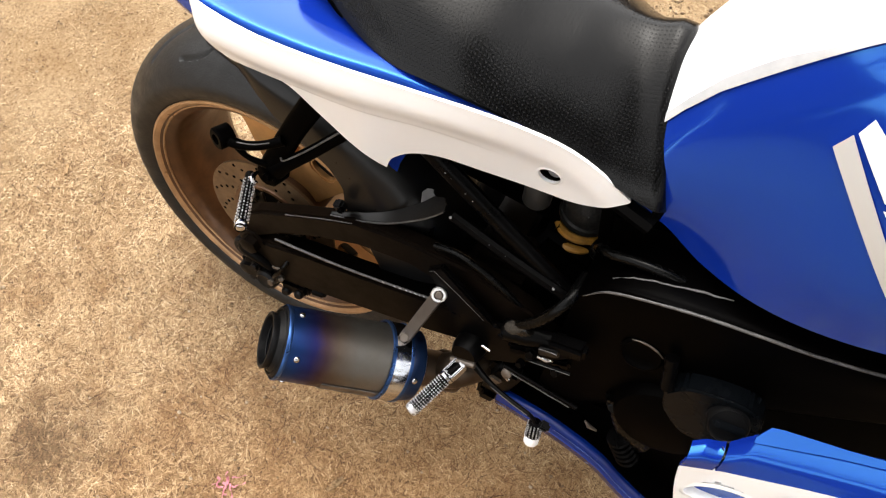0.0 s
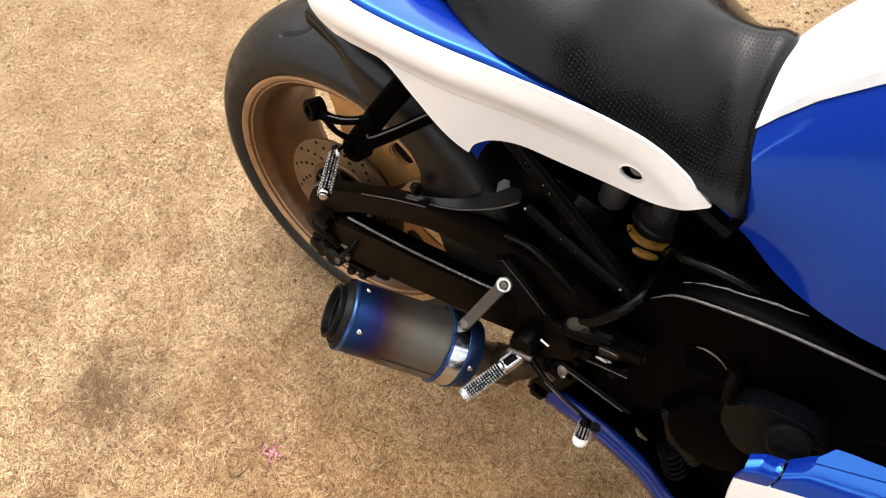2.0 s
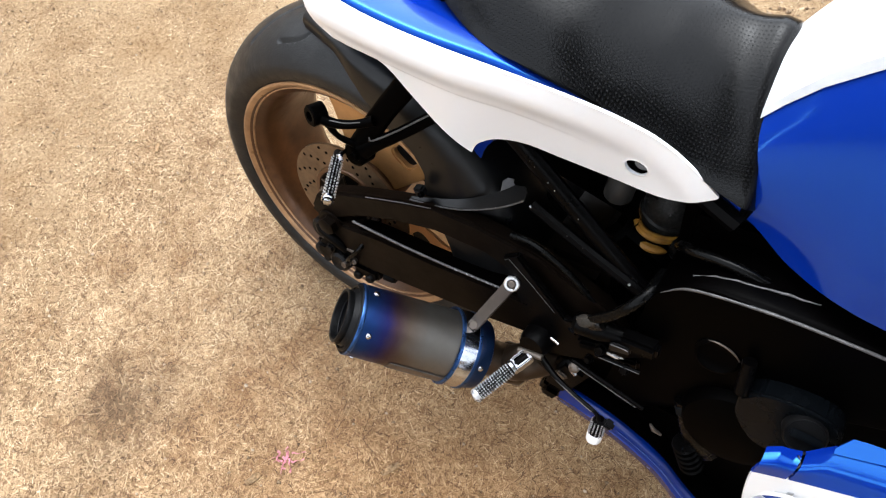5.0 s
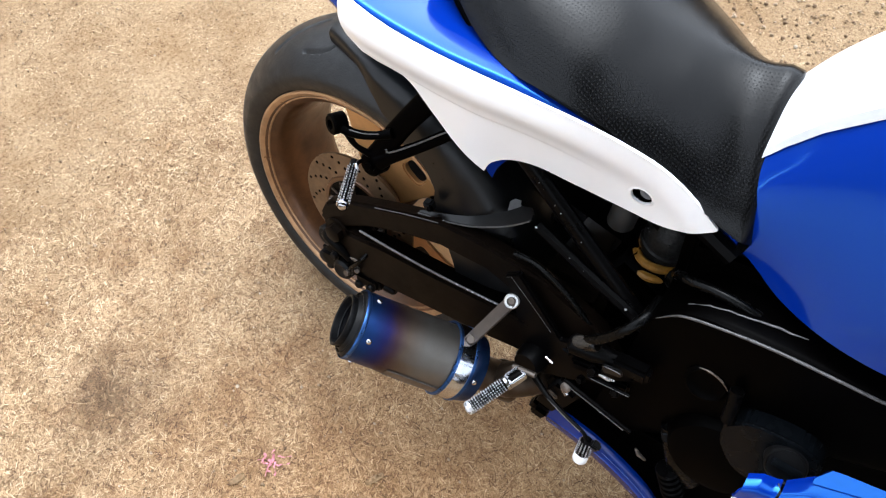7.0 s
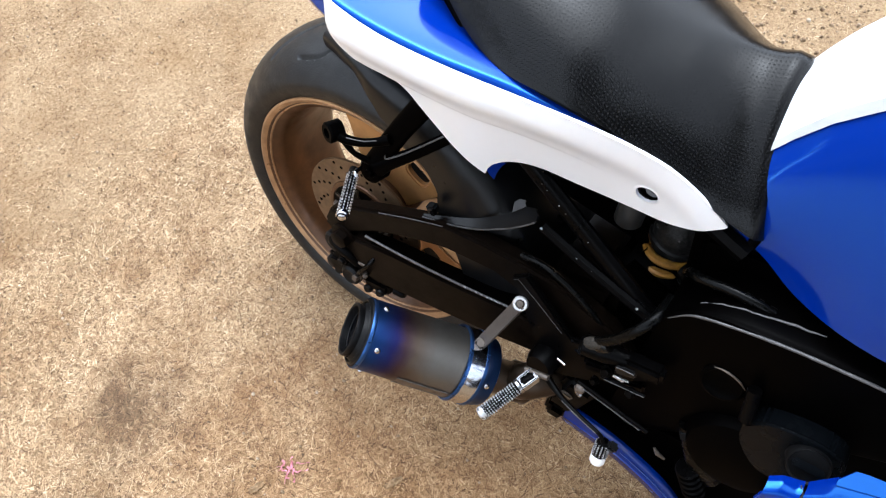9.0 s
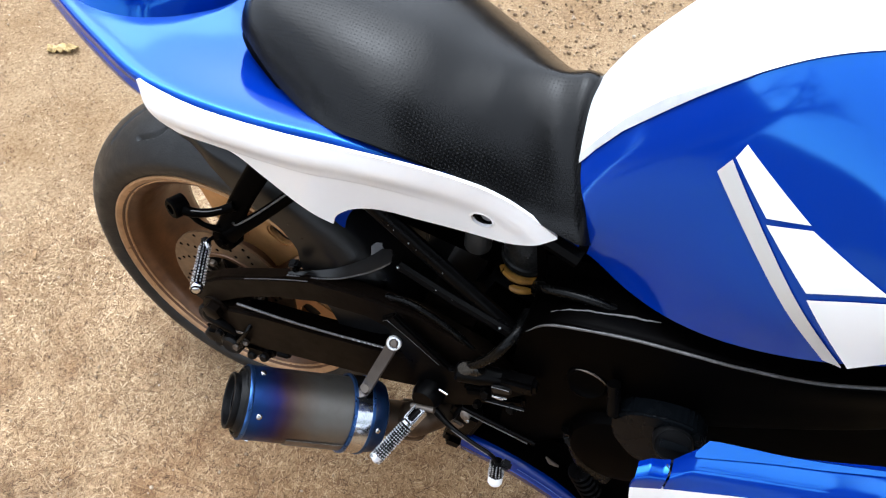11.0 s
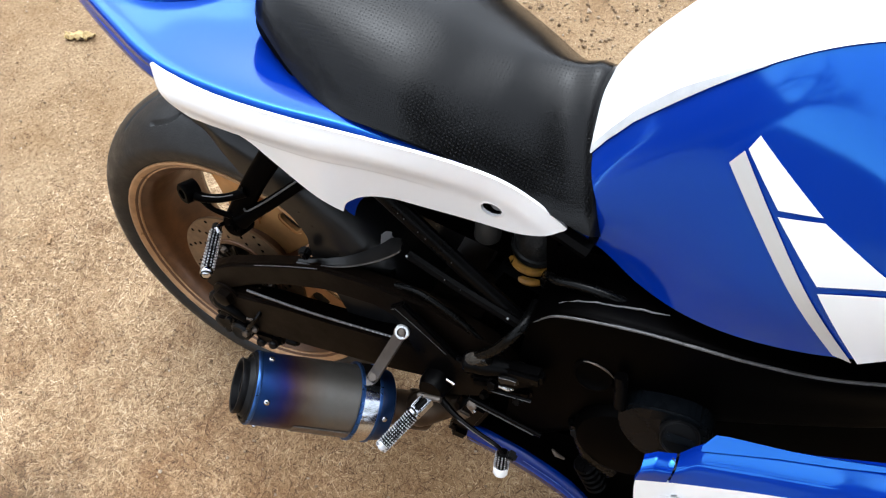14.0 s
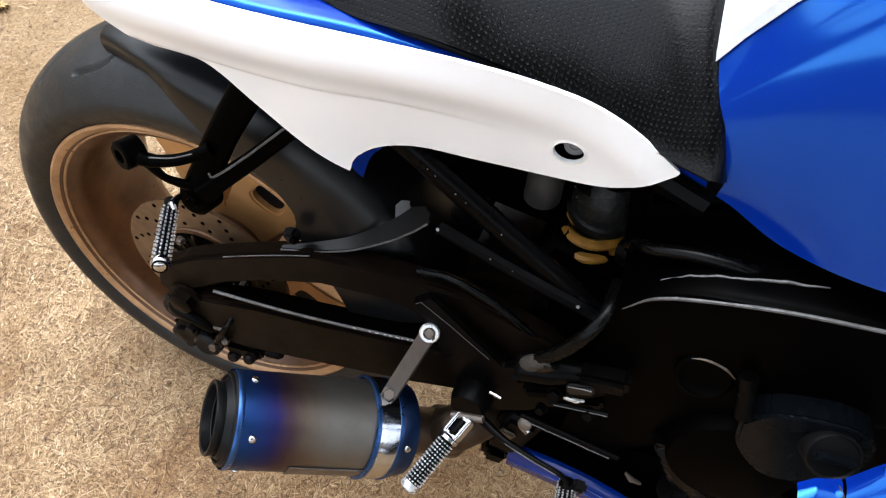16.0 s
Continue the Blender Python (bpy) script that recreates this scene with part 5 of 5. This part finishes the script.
def panel_grid(nx=280, nz=110):
    t, l = spline(TOP, 400), np.vstack([spline(LOW[:8], 120), spline(LOW[7:], 200)[1:]])
    xs = np.linspace(0.057, 0.510, nx)
    ends = [(np.array([np.interp(x, t[:, 0], t[:, k]) for k in range(3)]), np.array([np.interp(x, l[:, 0], l[:, k]) for k in range(3)])) for x in xs]
    lean = np.array([(b[1] - a[1]) / max(0.03, a[2] - b[2]) for a, b in ends])
    kernel = np.exp(-(np.arange(-36, 37) / 15.0) ** 2)
    lean = np.convolve(np.pad(lean, 36, mode="edge"), kernel / kernel.sum(), mode="valid")
    rows = []
    for x, (a, b), tilt in zip(xs, ends, lean):
        h = a[2] - b[2]
        row = []
        for u in np.linspace(0, 1, nz):
            d = u * h
            p = np.array((x, a[1] + tilt * d, a[2] - d))
            p[1] -= np.interp(x, [0.3, 0.42], [0.010, 0.004]) * math.exp(-((d - 0.026) / 0.021) ** 2) * min(1, h / 0.05) + 0.0045 / (1 + math.exp((d - 0.060) / 0.0011)) * np.interp(x, [0.05, 0.13, 0.22, 0.38], [0.4, 1, 0.75, 0])
            row.append(p)
        rows.append(row)
    return np.array(rows)


def ring_lip(grid, centre, rx, rz, tilt, wide, deep, proud):
    """A flange round an opening, laid on the sheet, with a wall going in."""
    d = np.hypot(grid[..., 0] - centre[0], grid[..., 2] - centre[1])
    pts = grid[d < 2.6 * max(rx, rz)]
    a = np.c_[np.ones(len(pts)), pts[:, 0], pts[:, 2], pts[:, 0] ** 2, pts[:, 2] ** 2, pts[:, 0] * pts[:, 2]]
    k = np.linalg.lstsq(a, pts[:, 1], rcond=None)[0]
    rows = []
    for t in np.linspace(0, 2 * math.pi, 49):
        row = []
        for grow, out in ((1.0, -deep), (1.0, proud * 0.3), (1.03, proud), (1.0 + wide * 0.6, proud * 0.7), (1.0 + wide, proud * 0.1)):
            u, w = rx * math.cos(t) + (grow - 1) * rz * math.cos(t), rz * math.sin(t) * grow
            x, z = centre[0] + u * math.cos(tilt) - w * math.sin(tilt), centre[1] + u * math.sin(tilt) + w * math.cos(tilt)
            row.append((x, k @ (1, x, z, x * x, z * z, x * z) - out, z))
        rows.append(row)
    return sheet(rows)


def side_panel():
    g = panel_grid()
    v, f = shell(g, -0.004)
    dd = np.hypot(v[:, 0] - HOLE[0], v[:, 2] - HOLE[1])
    return v, [q for q in f if np.mean([dd[i] for i in q]) > 0.0131]


panel = part("side_panel", side_panel(), WHITE, bike, "white tail side panel with a bolt hole", smooth=45)
part("hole_lip", ring_lip(panel_grid() - (0, 0.0040, 0), HOLE, 0.0122, 0.0122, 0, 0.26, 0.003, 0.0012), WHITE, panel, smooth=50)
# black disc put in for the shaded inside of the hole
part("panel_bolt", lathe((HOLE[0], -0.0985, HOLE[1]), (0, -1, 0.1), [(0, 0.0145), (0.002, 0.0145), (0.0025, 0.001)], 32), FRAME_BLACK, panel)
part("bolt_head", lathe((HOLE[0] + 0.003, -0.1012, HOLE[1] - 0.001), (0, -1, 0.1), [(0, 0.0095), (0.0016, 0.009), (0.0020, 0.0045), (0.0006, 0.0035), (0.0005, 0.0005)], 24), GREY, panel, "grey bolt head")
inner = spline([(x, y, z) for x, y, z in LOW[7:12]], 24)
part("inner_lip", shell([[(x + 0.001, y + 0.004, z + 0.003), (x + 0.003, y + 0.010, z - 0.010 * k), (x + 0.006, y + 0.018, z - 0.024 * k)] for (x, y, z), k in zip(inner, np.linspace(0.9, 0.3, 24))], 0.002), BLUE, panel, "blue inner edge")
pv, pf = side_panel()
pv = np.array(pv)
pv[:, 1] = 2 * YC - pv[:, 1] - 0.016
pv[:, 2] -= 0.022
part("far_panel", (pv, [q[::-1] for q in pf]), WHITE, bike, "white tail side panel", smooth=45)

# lower fairing
def along(x, pts):
    p = np.array(pts)
    return np.array([x, np.interp(x, p[:, 0], p[:, 1]), np.interp(x, p[:, 0], p[:, 2])])


RIDGE = [(0.662, -0.250, 0.508), (0.672, -0.243, 0.524), (0.684, -0.237, 0.530), (0.698, -0.232, 0.529), (0.706, -0.229, 0.531), (0.722, -0.222, 0.556), (0.779, -0.228, 0.605), (0.817, -0.236, 0.640), (0.853, -0.245, 0.679), (0.95, -0.25, 0.75), (1.08, -0.24, 0.83)]
PAINT = [(0.662, -0.257, 0.497), (0.674, -0.254, 0.500), (0.713, -0.243, 0.508), (0.769, -0.252, 0.565), (0.821, -0.263, 0.620), (0.859, -0.275, 0.668), (0.95, -0.28, 0.73), (1.08, -0.27, 0.80)]


def fairing(x0, x1, n):
    """Blue upper band, between its ridge and the edge of the white."""
    rows = []
    for x in np.linspace(x0, x1, n):
        a, c = along(x, RIDGE), along(x, PAINT)
        m1 = a * 0.6 + c * 0.4 + np.array((0, -0.006, 0.004))
        rows.append(spline([a + np.array((0, 0.010, -0.001)), a, m1, c], 16))
    return shell(rows, 0.003)


def fairing_flange():
    rows = []
    for x in np.linspace(0.722, 1.05, 40):
        a = along(x, RIDGE)
        k = np.interp(x, [0.722, 0.731, 0.784, 0.85, 1.05], [0.004, 0.016, 0.007, 0.003, 0.003])
        rows.append([a + np.array((0, -0.001, 0)), a + np.array((0, k, k * 0.55)), a + np.array((0, k * 1.05, k * 0.3))])
    return shell(rows, 0.002)


def fairing_low():
    """White lower band; its rear edge runs forward as it drops, with an oval opening."""
    rows = []
    for x in np.linspace(0.673, 1.08, 150):
        c = along(x, PAINT)
        row = [c]
        for s in np.linspace(0.03, 1, 50):
            lag = 0.10 * s ** 1.3 * max(0, 1 - (x - 0.673) / 0.4)
            row.append(c + np.array((lag, -0.006 * math.sin(math.pi * s) + 0.03 * s * s, -0.26 * s)))
        rows.append(row)
    g = np.array(rows)
    cx, cz, rx, rz = 0.735, 0.466, 0.044, 0.020
    tilt = radians(28)
    u = (g[..., 0] - cx) * math.cos(tilt) + (g[..., 2] - cz) * math.sin(tilt)
    w = -(g[..., 0] - cx) * math.sin(tilt) + (g[..., 2] - cz) * math.cos(tilt)
    e = np.hypot(u / (rx + 0.004), w / (rz + 0.004))
    v, f = shell(g, 0.003)
    e = np.concatenate([e.ravel(), e.ravel()])
    return v, [q for q in f if np.mean([e[i] for i in q]) > 1.0], g


fair = part("lower_fairing", fairing(0.706, 1.08, 70), BLUE, bike, "blue and white lower fairing with a mended crack", smooth=50)
part("rear_lobe", fairing(0.672, 0.7035, 24), BLUE, fair, smooth=50)
part("flange", fairing_flange(), BLUE, fair)
part("crack_filler", tube([(0.700, -0.229, 0.532), (0.706, -0.235, 0.526), (0.703, -0.240, 0.519), (0.709, -0.243, 0.510)], 0.0008, 6, 16), STRAP, fair, "rough filler in the crack")
band_v, band_f, band_g = fairing_low()
part("white_band", (band_v, band_f), WHITE, fair, smooth=50)
oval = [(0.735 + 0.0435 * math.cos(t) * math.cos(0.489) - 0.020 * math.sin(t) * math.sin(0.489), 0.466 + 0.0435 * math.cos(t) * math.sin(0.489) + 0.020 * math.sin(t) * math.cos(0.489)) for t in np.arange(41) * 2 * math.pi / 40]
part("opening_lip", ring_lip(band_g, (0.735, 0.466), 0.0435, 0.020, 0.489, 0.34, 0.012, 0.0012), WHITE, fair, smooth=50)
part("opening_back", plate([(x, z) for x, z in oval[:-1]], -0.240, -0.236, 0), BLUE, fair)
part("fairing_bolt", bolt((0.775, -0.262, 0.528), (0.1, -1, 0.3), 0.009, 0.005, 20), GREY, fair)
BELLY_LINE = spline([(0.450, -0.150, 0.262), (0.494, -0.164, 0.285), (0.55, -0.174, 0.293), (0.617, -0.180, 0.276), (0.669, -0.184, 0.240), (0.73, -0.188, 0.210), (0.83, -0.195, 0.19), (1.05, -0.18, 0.20)], 70)
# darker than the other blue panels: the pan's shade is in this paint
BELLY_BLUE = mat("shaded_blue_paint", (0.001, 0.014, 0.125), 0.22, 0, 0.12, 9, dust=0.1, dust_c=(0.01, 0.02, 0.08), bump=0.02, bscale=160, spec=0.4, rvary=0.08)
belly = part("belly_pan", shell([spline([(x, y + 0.006, z - 0.008), (x, y - 0.002, z - 0.007), (x + 0.002, y - 0.010, z - 0.022), (x + 0.002, y - 0.011, z - 0.026), (x + 0.003, y - 0.004, z - 0.05), (x + 0.004, y + 0.02, z - 0.072)], 22) for x, y, z in BELLY_LINE], 0.003), BELLY_BLUE, bike, "blue belly pan with its shade darkened into the paint")
# added sheet that blacks out the shaded gap between pan and engine
part("belly_lining", shell([[(x, y + d, z - 0.010 - 0.1 * d) for d in (0.006, 0.03, 0.07, 0.11)] for x, y, z in BELLY_LINE], 0.002), FRAME_BLACK, belly, "black sheet added to fill the shaded gap behind the belly pan")
# the crease's highlight, drawn as a thin pale tube
part("belly_ridge", tube([(x + 0.0012, y - 0.0078, z - 0.0150) for x, y, z in BELLY_LINE if x > 0.545], [0.0004, 0.0010, 0.0010, 0.0006], 6), mat("ridge_highlight_blue", (0.03, 0.07, 0.26), 0.4, 0, 0.25, 60, bump=0.05), belly, "pale line painted for the ridge's highlight")

# ---- trees out of view, added for reflections in the tank and the seat ----
def tree(x, y, seed, leaves, tall, lean):
    random.seed(seed)
    wood, twigs = [], []

    def grow(p, d, r, ln, depth):
        pts = [p]
        for _ in range(4):
            d = (d + Vector((random.uniform(-0.25, 0.25), random.uniform(-0.25, 0.25), random.uniform(-0.08, 0.16)))).normalized()
            pts.append(pts[-1] + d * ln / 4)
        wood.append(tube(pts, [r, r * 0.6], 7 if depth else 10))
        if depth < 4:
            for _ in range(3 if depth else 5):
                k = random.choice((2, 3, 4))
                nd = (d + Vector((random.uniform(-1, 1), random.uniform(-1, 1), random.uniform(-0.35, 0.6)))).normalized()
                grow(pts[k], nd, r * 0.55, ln * 0.68, depth + 1)
        else:
            twigs.append(pts[-1])

    grow(Vector((x, y, -0.1)), Vector((*lean, 1)), 0.052 * tall, tall, 0)
    ob = tagged(new("tree"), "unseen tree with bare twigs and small dull leaves, added for reflections", "tree")
    part("trunk", join(*wood), mat("grey_bark", (0.12, 0.09, 0.065), 0.85, 0, 0.3, 5, bump=0.5, bscale=40), ob)
    vs, fs = [], []
    for q in twigs:
        for _ in range(leaves):
            c = q + Vector((random.gauss(0, 0.35), random.gauss(0, 0.35), random.gauss(0, 0.3)))
            u = Vector((random.uniform(-1, 1), random.uniform(-1, 1), random.uniform(-1, 1))).normalized() * 0.055
            w = u.orthogonal().normalized() * 0.025
            k = len(vs)
            vs += [c - u, c + w, c + u, c - w]
            fs.append((k, k + 1, k + 2, k + 3))
    crown = part("crown", (vs, fs), mat("dull_leaf", (0.07, 0.085, 0.03), 0.6, 0, 0.3, 3, bump=0), ob, smooth=0)
    return ob


tree(-4.5, -2.6, 4, 8, 3.1, (0.03, 0.02))
# leafy stand-in for the viewer's own dark reflection in the seat
tree(2.5, -2.2, 8, 150, 2.1, (0.0, 0.03))

# ---- litter on the ground ----
def crumple(name, centre, size, material, label, category, seed, squash=0.35, turn=0.0):
    rng = np.random.default_rng(seed)
    n, m = 14, 9
    rows = []
    for i in range(n):
        row = []
        for j in range(m):
            u, w = (i / (n - 1) - 0.5) * size[0], (j / (m - 1) - 0.5) * size[1] * (1 - 0.8 * abs(i / (n - 1) - 0.5) ** 1.5)
            h = squash * size[1] * (0.5 + noise.noise((i * 0.55 + seed, j * 0.6, seed * 1.7))) + 0.004
            row.append((centre[0] + u * math.cos(turn) - w * math.sin(turn), centre[1] + u * math.sin(turn) + w * math.cos(turn), max(0.002, h)))
        rows.append(row)
    v, f = shell(rows, 0.0008)
    me = bpy.data.meshes.new(name)
    me.from_pydata([tuple(q) for q in v], [], [tuple(q) for q in f])
    me.materials.append(material)
    me.shade_smooth()
    return tagged(new(name, me), label, category)


PINK = mat("pink_plastic", (0.62, 0.20, 0.28), 0.5, 0, 0.4, 90, dust=0.7, dust_c=(0.34, 0.23, 0.14), bump=0.05)
DRY = mat("dry_leaf", (0.26, 0.16, 0.075), 0.7, 0, 0.35, 60, bump=0.2)
PALM = mat("pale_dry_leaf", (0.38, 0.27, 0.11), 0.7, 0, 0.45, 90, bump=0.2)
def torn_film(centre, seed):
    """A wad of torn, twisted ribbons of thin film."""
    rng = np.random.default_rng(seed)
    wads = []
    for _ in range(9):
        a, p, pts = rng.uniform(0, 6.28), np.array([rng.normal(0, 0.008), rng.normal(0, 0.006), rng.uniform(0.004, 0.009)]), []
        for _ in range(7):
            pts.append(p + (centre[0], centre[1], 0))
            a += rng.normal(0, 0.6)
            p = p + np.array([0.0045 * math.cos(a), 0.0045 * math.sin(a), rng.normal(0, 0.0012)])
            p[2] = min(0.012, max(0.004, p[2]))
        mid = spline(pts, 20)
        w = rng.uniform(0.001, 0.0028)
        t = np.gradient(mid, axis=0)
        turn = np.linspace(0, rng.uniform(1, 3), 20)
        side = np.stack([-t[:, 1], t[:, 0], 0 * t[:, 0]], axis=1)
        side /= np.linalg.norm(side, axis=1)[:, None] + 1e-9
        off = side * np.cos(turn)[:, None] * w + np.array((0, 0, 1)) * np.sin(turn)[:, None] * w * 0.6
        wads.append(shell(np.stack([mid - off, mid, mid + off], axis=1), 0.0003))
    ob = part("plastic_scrap", join(*wads), PINK, None, smooth=60)
    return tagged(ob, "faded pink torn plastic scrap in the straw", "litter")


torn_film((0.067, -0.415), 3)
crumple("dry_leaf", (0.039, -0.476), (0.030, 0.013), DRY, "small brown dry leaf lying in the straw", "leaf", 5, 0.4, 1.2)
crumple("dry_leaf", (0.246, -0.322), (0.036, 0.012), DRY, "olive brown curled leaf lying in the straw", "leaf", 7, 0.5, 1.1)
crumple("dry_leaf", (-1.055, 0.558), (0.085, 0.032), PALM, "pale curled piece of dry leaf on bare earth", "leaf", 9, 0.6, 0.4)
crumple("dry_leaf", (-0.66, -0.02), (0.03, 0.012), DRY, "small brown dry leaf on bare earth", "leaf", 12, 0.4, 2.2)


def pebbles(count, seed, reach=(-1.7, 1.3, -0.8, 1.8), size=(0.0011, 0.0035)):
    rng = np.random.default_rng(seed)
    vs, fs = [], []
    for _ in range(count):
        x, y = rng.uniform(*reach[:2]), rng.uniform(*reach[2:])
        r = size[0] + size[1] * rng.random() ** 4
        k = len(vs)
        for i, (z, q) in enumerate(((0, 0.8), (0.5, 1.0), (1.0, 0.5))):
            for t in np.arange(5) * 1.2566 + rng.uniform(0, 1):
                s = q * rng.uniform(0.7, 1.2)
                vs.append((x + r * s * math.cos(t), y + r * s * math.sin(t) * 0.8, 0.003 + r * z))
        for i in (0, 5):
            fs += [(k + i + j, k + i + (j + 1) % 5, k + i + 5 + (j + 1) % 5, k + i + 5 + j) for j in range(5)]
        fs.append(tuple(k + 10 + j for j in range(5)))
    me = bpy.data.meshes.new("pebbles")
    me.from_pydata(vs, [], fs)
    return me


def pebble_material():
    m = bpy.data.materials.new("mixed_grit")
    m.use_nodes = True
    nt = m.node_tree
    g = nt.nodes.new("ShaderNodeNewGeometry")
    nt.links.new(ramp(nt, g.outputs["Random Per Island"], [(0, (0.13, 0.078, 0.042)), (0.45, (0.21, 0.14, 0.08)), (0.75, (0.30, 0.215, 0.135)), (0.97, (0.38, 0.29, 0.20)), (1, (0.48, 0.40, 0.31))]), nt.nodes["Principled BSDF"].inputs["Base Color"])
    nt.nodes["Principled BSDF"].inputs["Roughness"].default_value = 0.85
    return m


grit = pebbles(9000, 6)
grit.materials.append(pebble_material())
tagged(new("grit", grit), "fine brown and pale grit scattered over the earth", "grit", kind="stuff")

gravel = pebbles(7000, 13, (-0.35, 1.3, 0.50, 1.9), (0.0018, 0.0060))
gravel.materials.append(grit.materials[0])
tagged(new("gravel", gravel), "small mixed stones on bare earth beyond the motorcycle", "gravel", kind="stuff")

# ---- loose straw over the ground, thickest near the wheel ----
def straw(count, seed, reach, length, width):
    rng = np.random.default_rng(seed)
    x = rng.uniform(reach[0], reach[1], count)
    y = rng.uniform(reach[2], reach[3], count)
    # thick beside the machine, in loose drifts on the barer earth behind it
    drift = np.array([noise.noise((px * 3.5, py * 3.5, 7)) + 0.6 * noise.noise((px * 11, py * 11, 2)) for px, py in zip(x, y)])
    home = np.clip(1.15 - np.hypot(np.maximum(0, -0.25 - x), np.maximum(0, y + 0.1)) / 0.9, 0.4, 1)
    keep = rng.random(count) < np.clip(0.45 + 0.5 * home + 1.1 * drift * (1.3 - home), 0.12, 1) * home
    x, y = x[keep], y[keep]
    count = len(x)
    a = rng.uniform(0, 2 * math.pi, count)
    ln = rng.uniform(length[0], length[1], count) * rng.uniform(0.5, 1, count)
    wd = rng.uniform(width[0], width[1], count)
    lift = rng.uniform(0.0, 0.14, count)
    bare = np.clip(1 - np.hypot(x + 0.27, y + 0.513) / 0.10, 0, 1)  # little lies on the damp stain
    sunk = rng.random(count) < 0.7 * bare
    bend = rng.uniform(-0.25, 0.25, count)
    out = np.zeros((count, 6, 3))
    for k, (s, side) in enumerate(((0, -1), (0, 1), (0.5, -1), (0.5, 1), (1, -0.4), (1, 0.4))):
        ang = a + bend * s
        out[:, k, 0] = x + np.cos(ang) * ln * s - np.sin(ang) * wd * side * 0.5
        out[:, k, 1] = y + np.sin(ang) * ln * s + np.cos(ang) * wd * side * 0.5
        out[:, k, 2] = 0.0035 + lift * ln * (s - 0.4 * s * s) * 0.9
    for i in range(count):
        px, py = x[i], y[i]
        d = math.hypot(px, py)
        near = max(0.0, 1 - max(abs(px), abs(py)) / 4.2)
        out[i, :, 2] -= 0.05 if sunk[i] else 0
        out[i, :, 2] += near ** 0.5 * (0.010 * noise.noise((px * 2.2, py * 2.2, 0)) + 0.006 * noise.noise((px * 9, py * 9, 3))) * min(1, d / 0.5)
    idx = np.arange(count)[:, None] * 6
    faces = np.concatenate([idx + np.array([0, 1, 3, 2]), idx + np.array([2, 3, 5, 4])])
    me = bpy.data.meshes.new("straw")
    me.from_pydata(out.reshape(-1, 3).tolist(), [], faces.tolist())
    me.materials.append(STRAW)
    return me


tagged(new("straw", straw(330000, 3, (-0.75, 0.9, -0.85, 0.35), (0.004, 0.021), (0.0007, 0.0017))), "dry chopped straw lying thick on the earth", "straw", kind="stuff")
tagged(new("straw", straw(190000, 5, (-1.7, -0.75, -0.85, 1.6), (0.004, 0.018), (0.0007, 0.0017))), "thin drifts of chopped straw on barer earth", "straw", kind="stuff")
tagged(new("straw", straw(90000, 6, (-0.75, 1.2, 0.35, 1.6), (0.004, 0.014), (0.0007, 0.0017))), "sparse bits of straw on bare earth", "straw", kind="stuff")
tagged(new("straw", straw(38000, 8, (-1.6, 1.2, -0.9, 1.5), (0.018, 0.060), (0.0007, 0.0013))), "longer loose stalks of dry straw on the earth", "straw", kind="stuff")
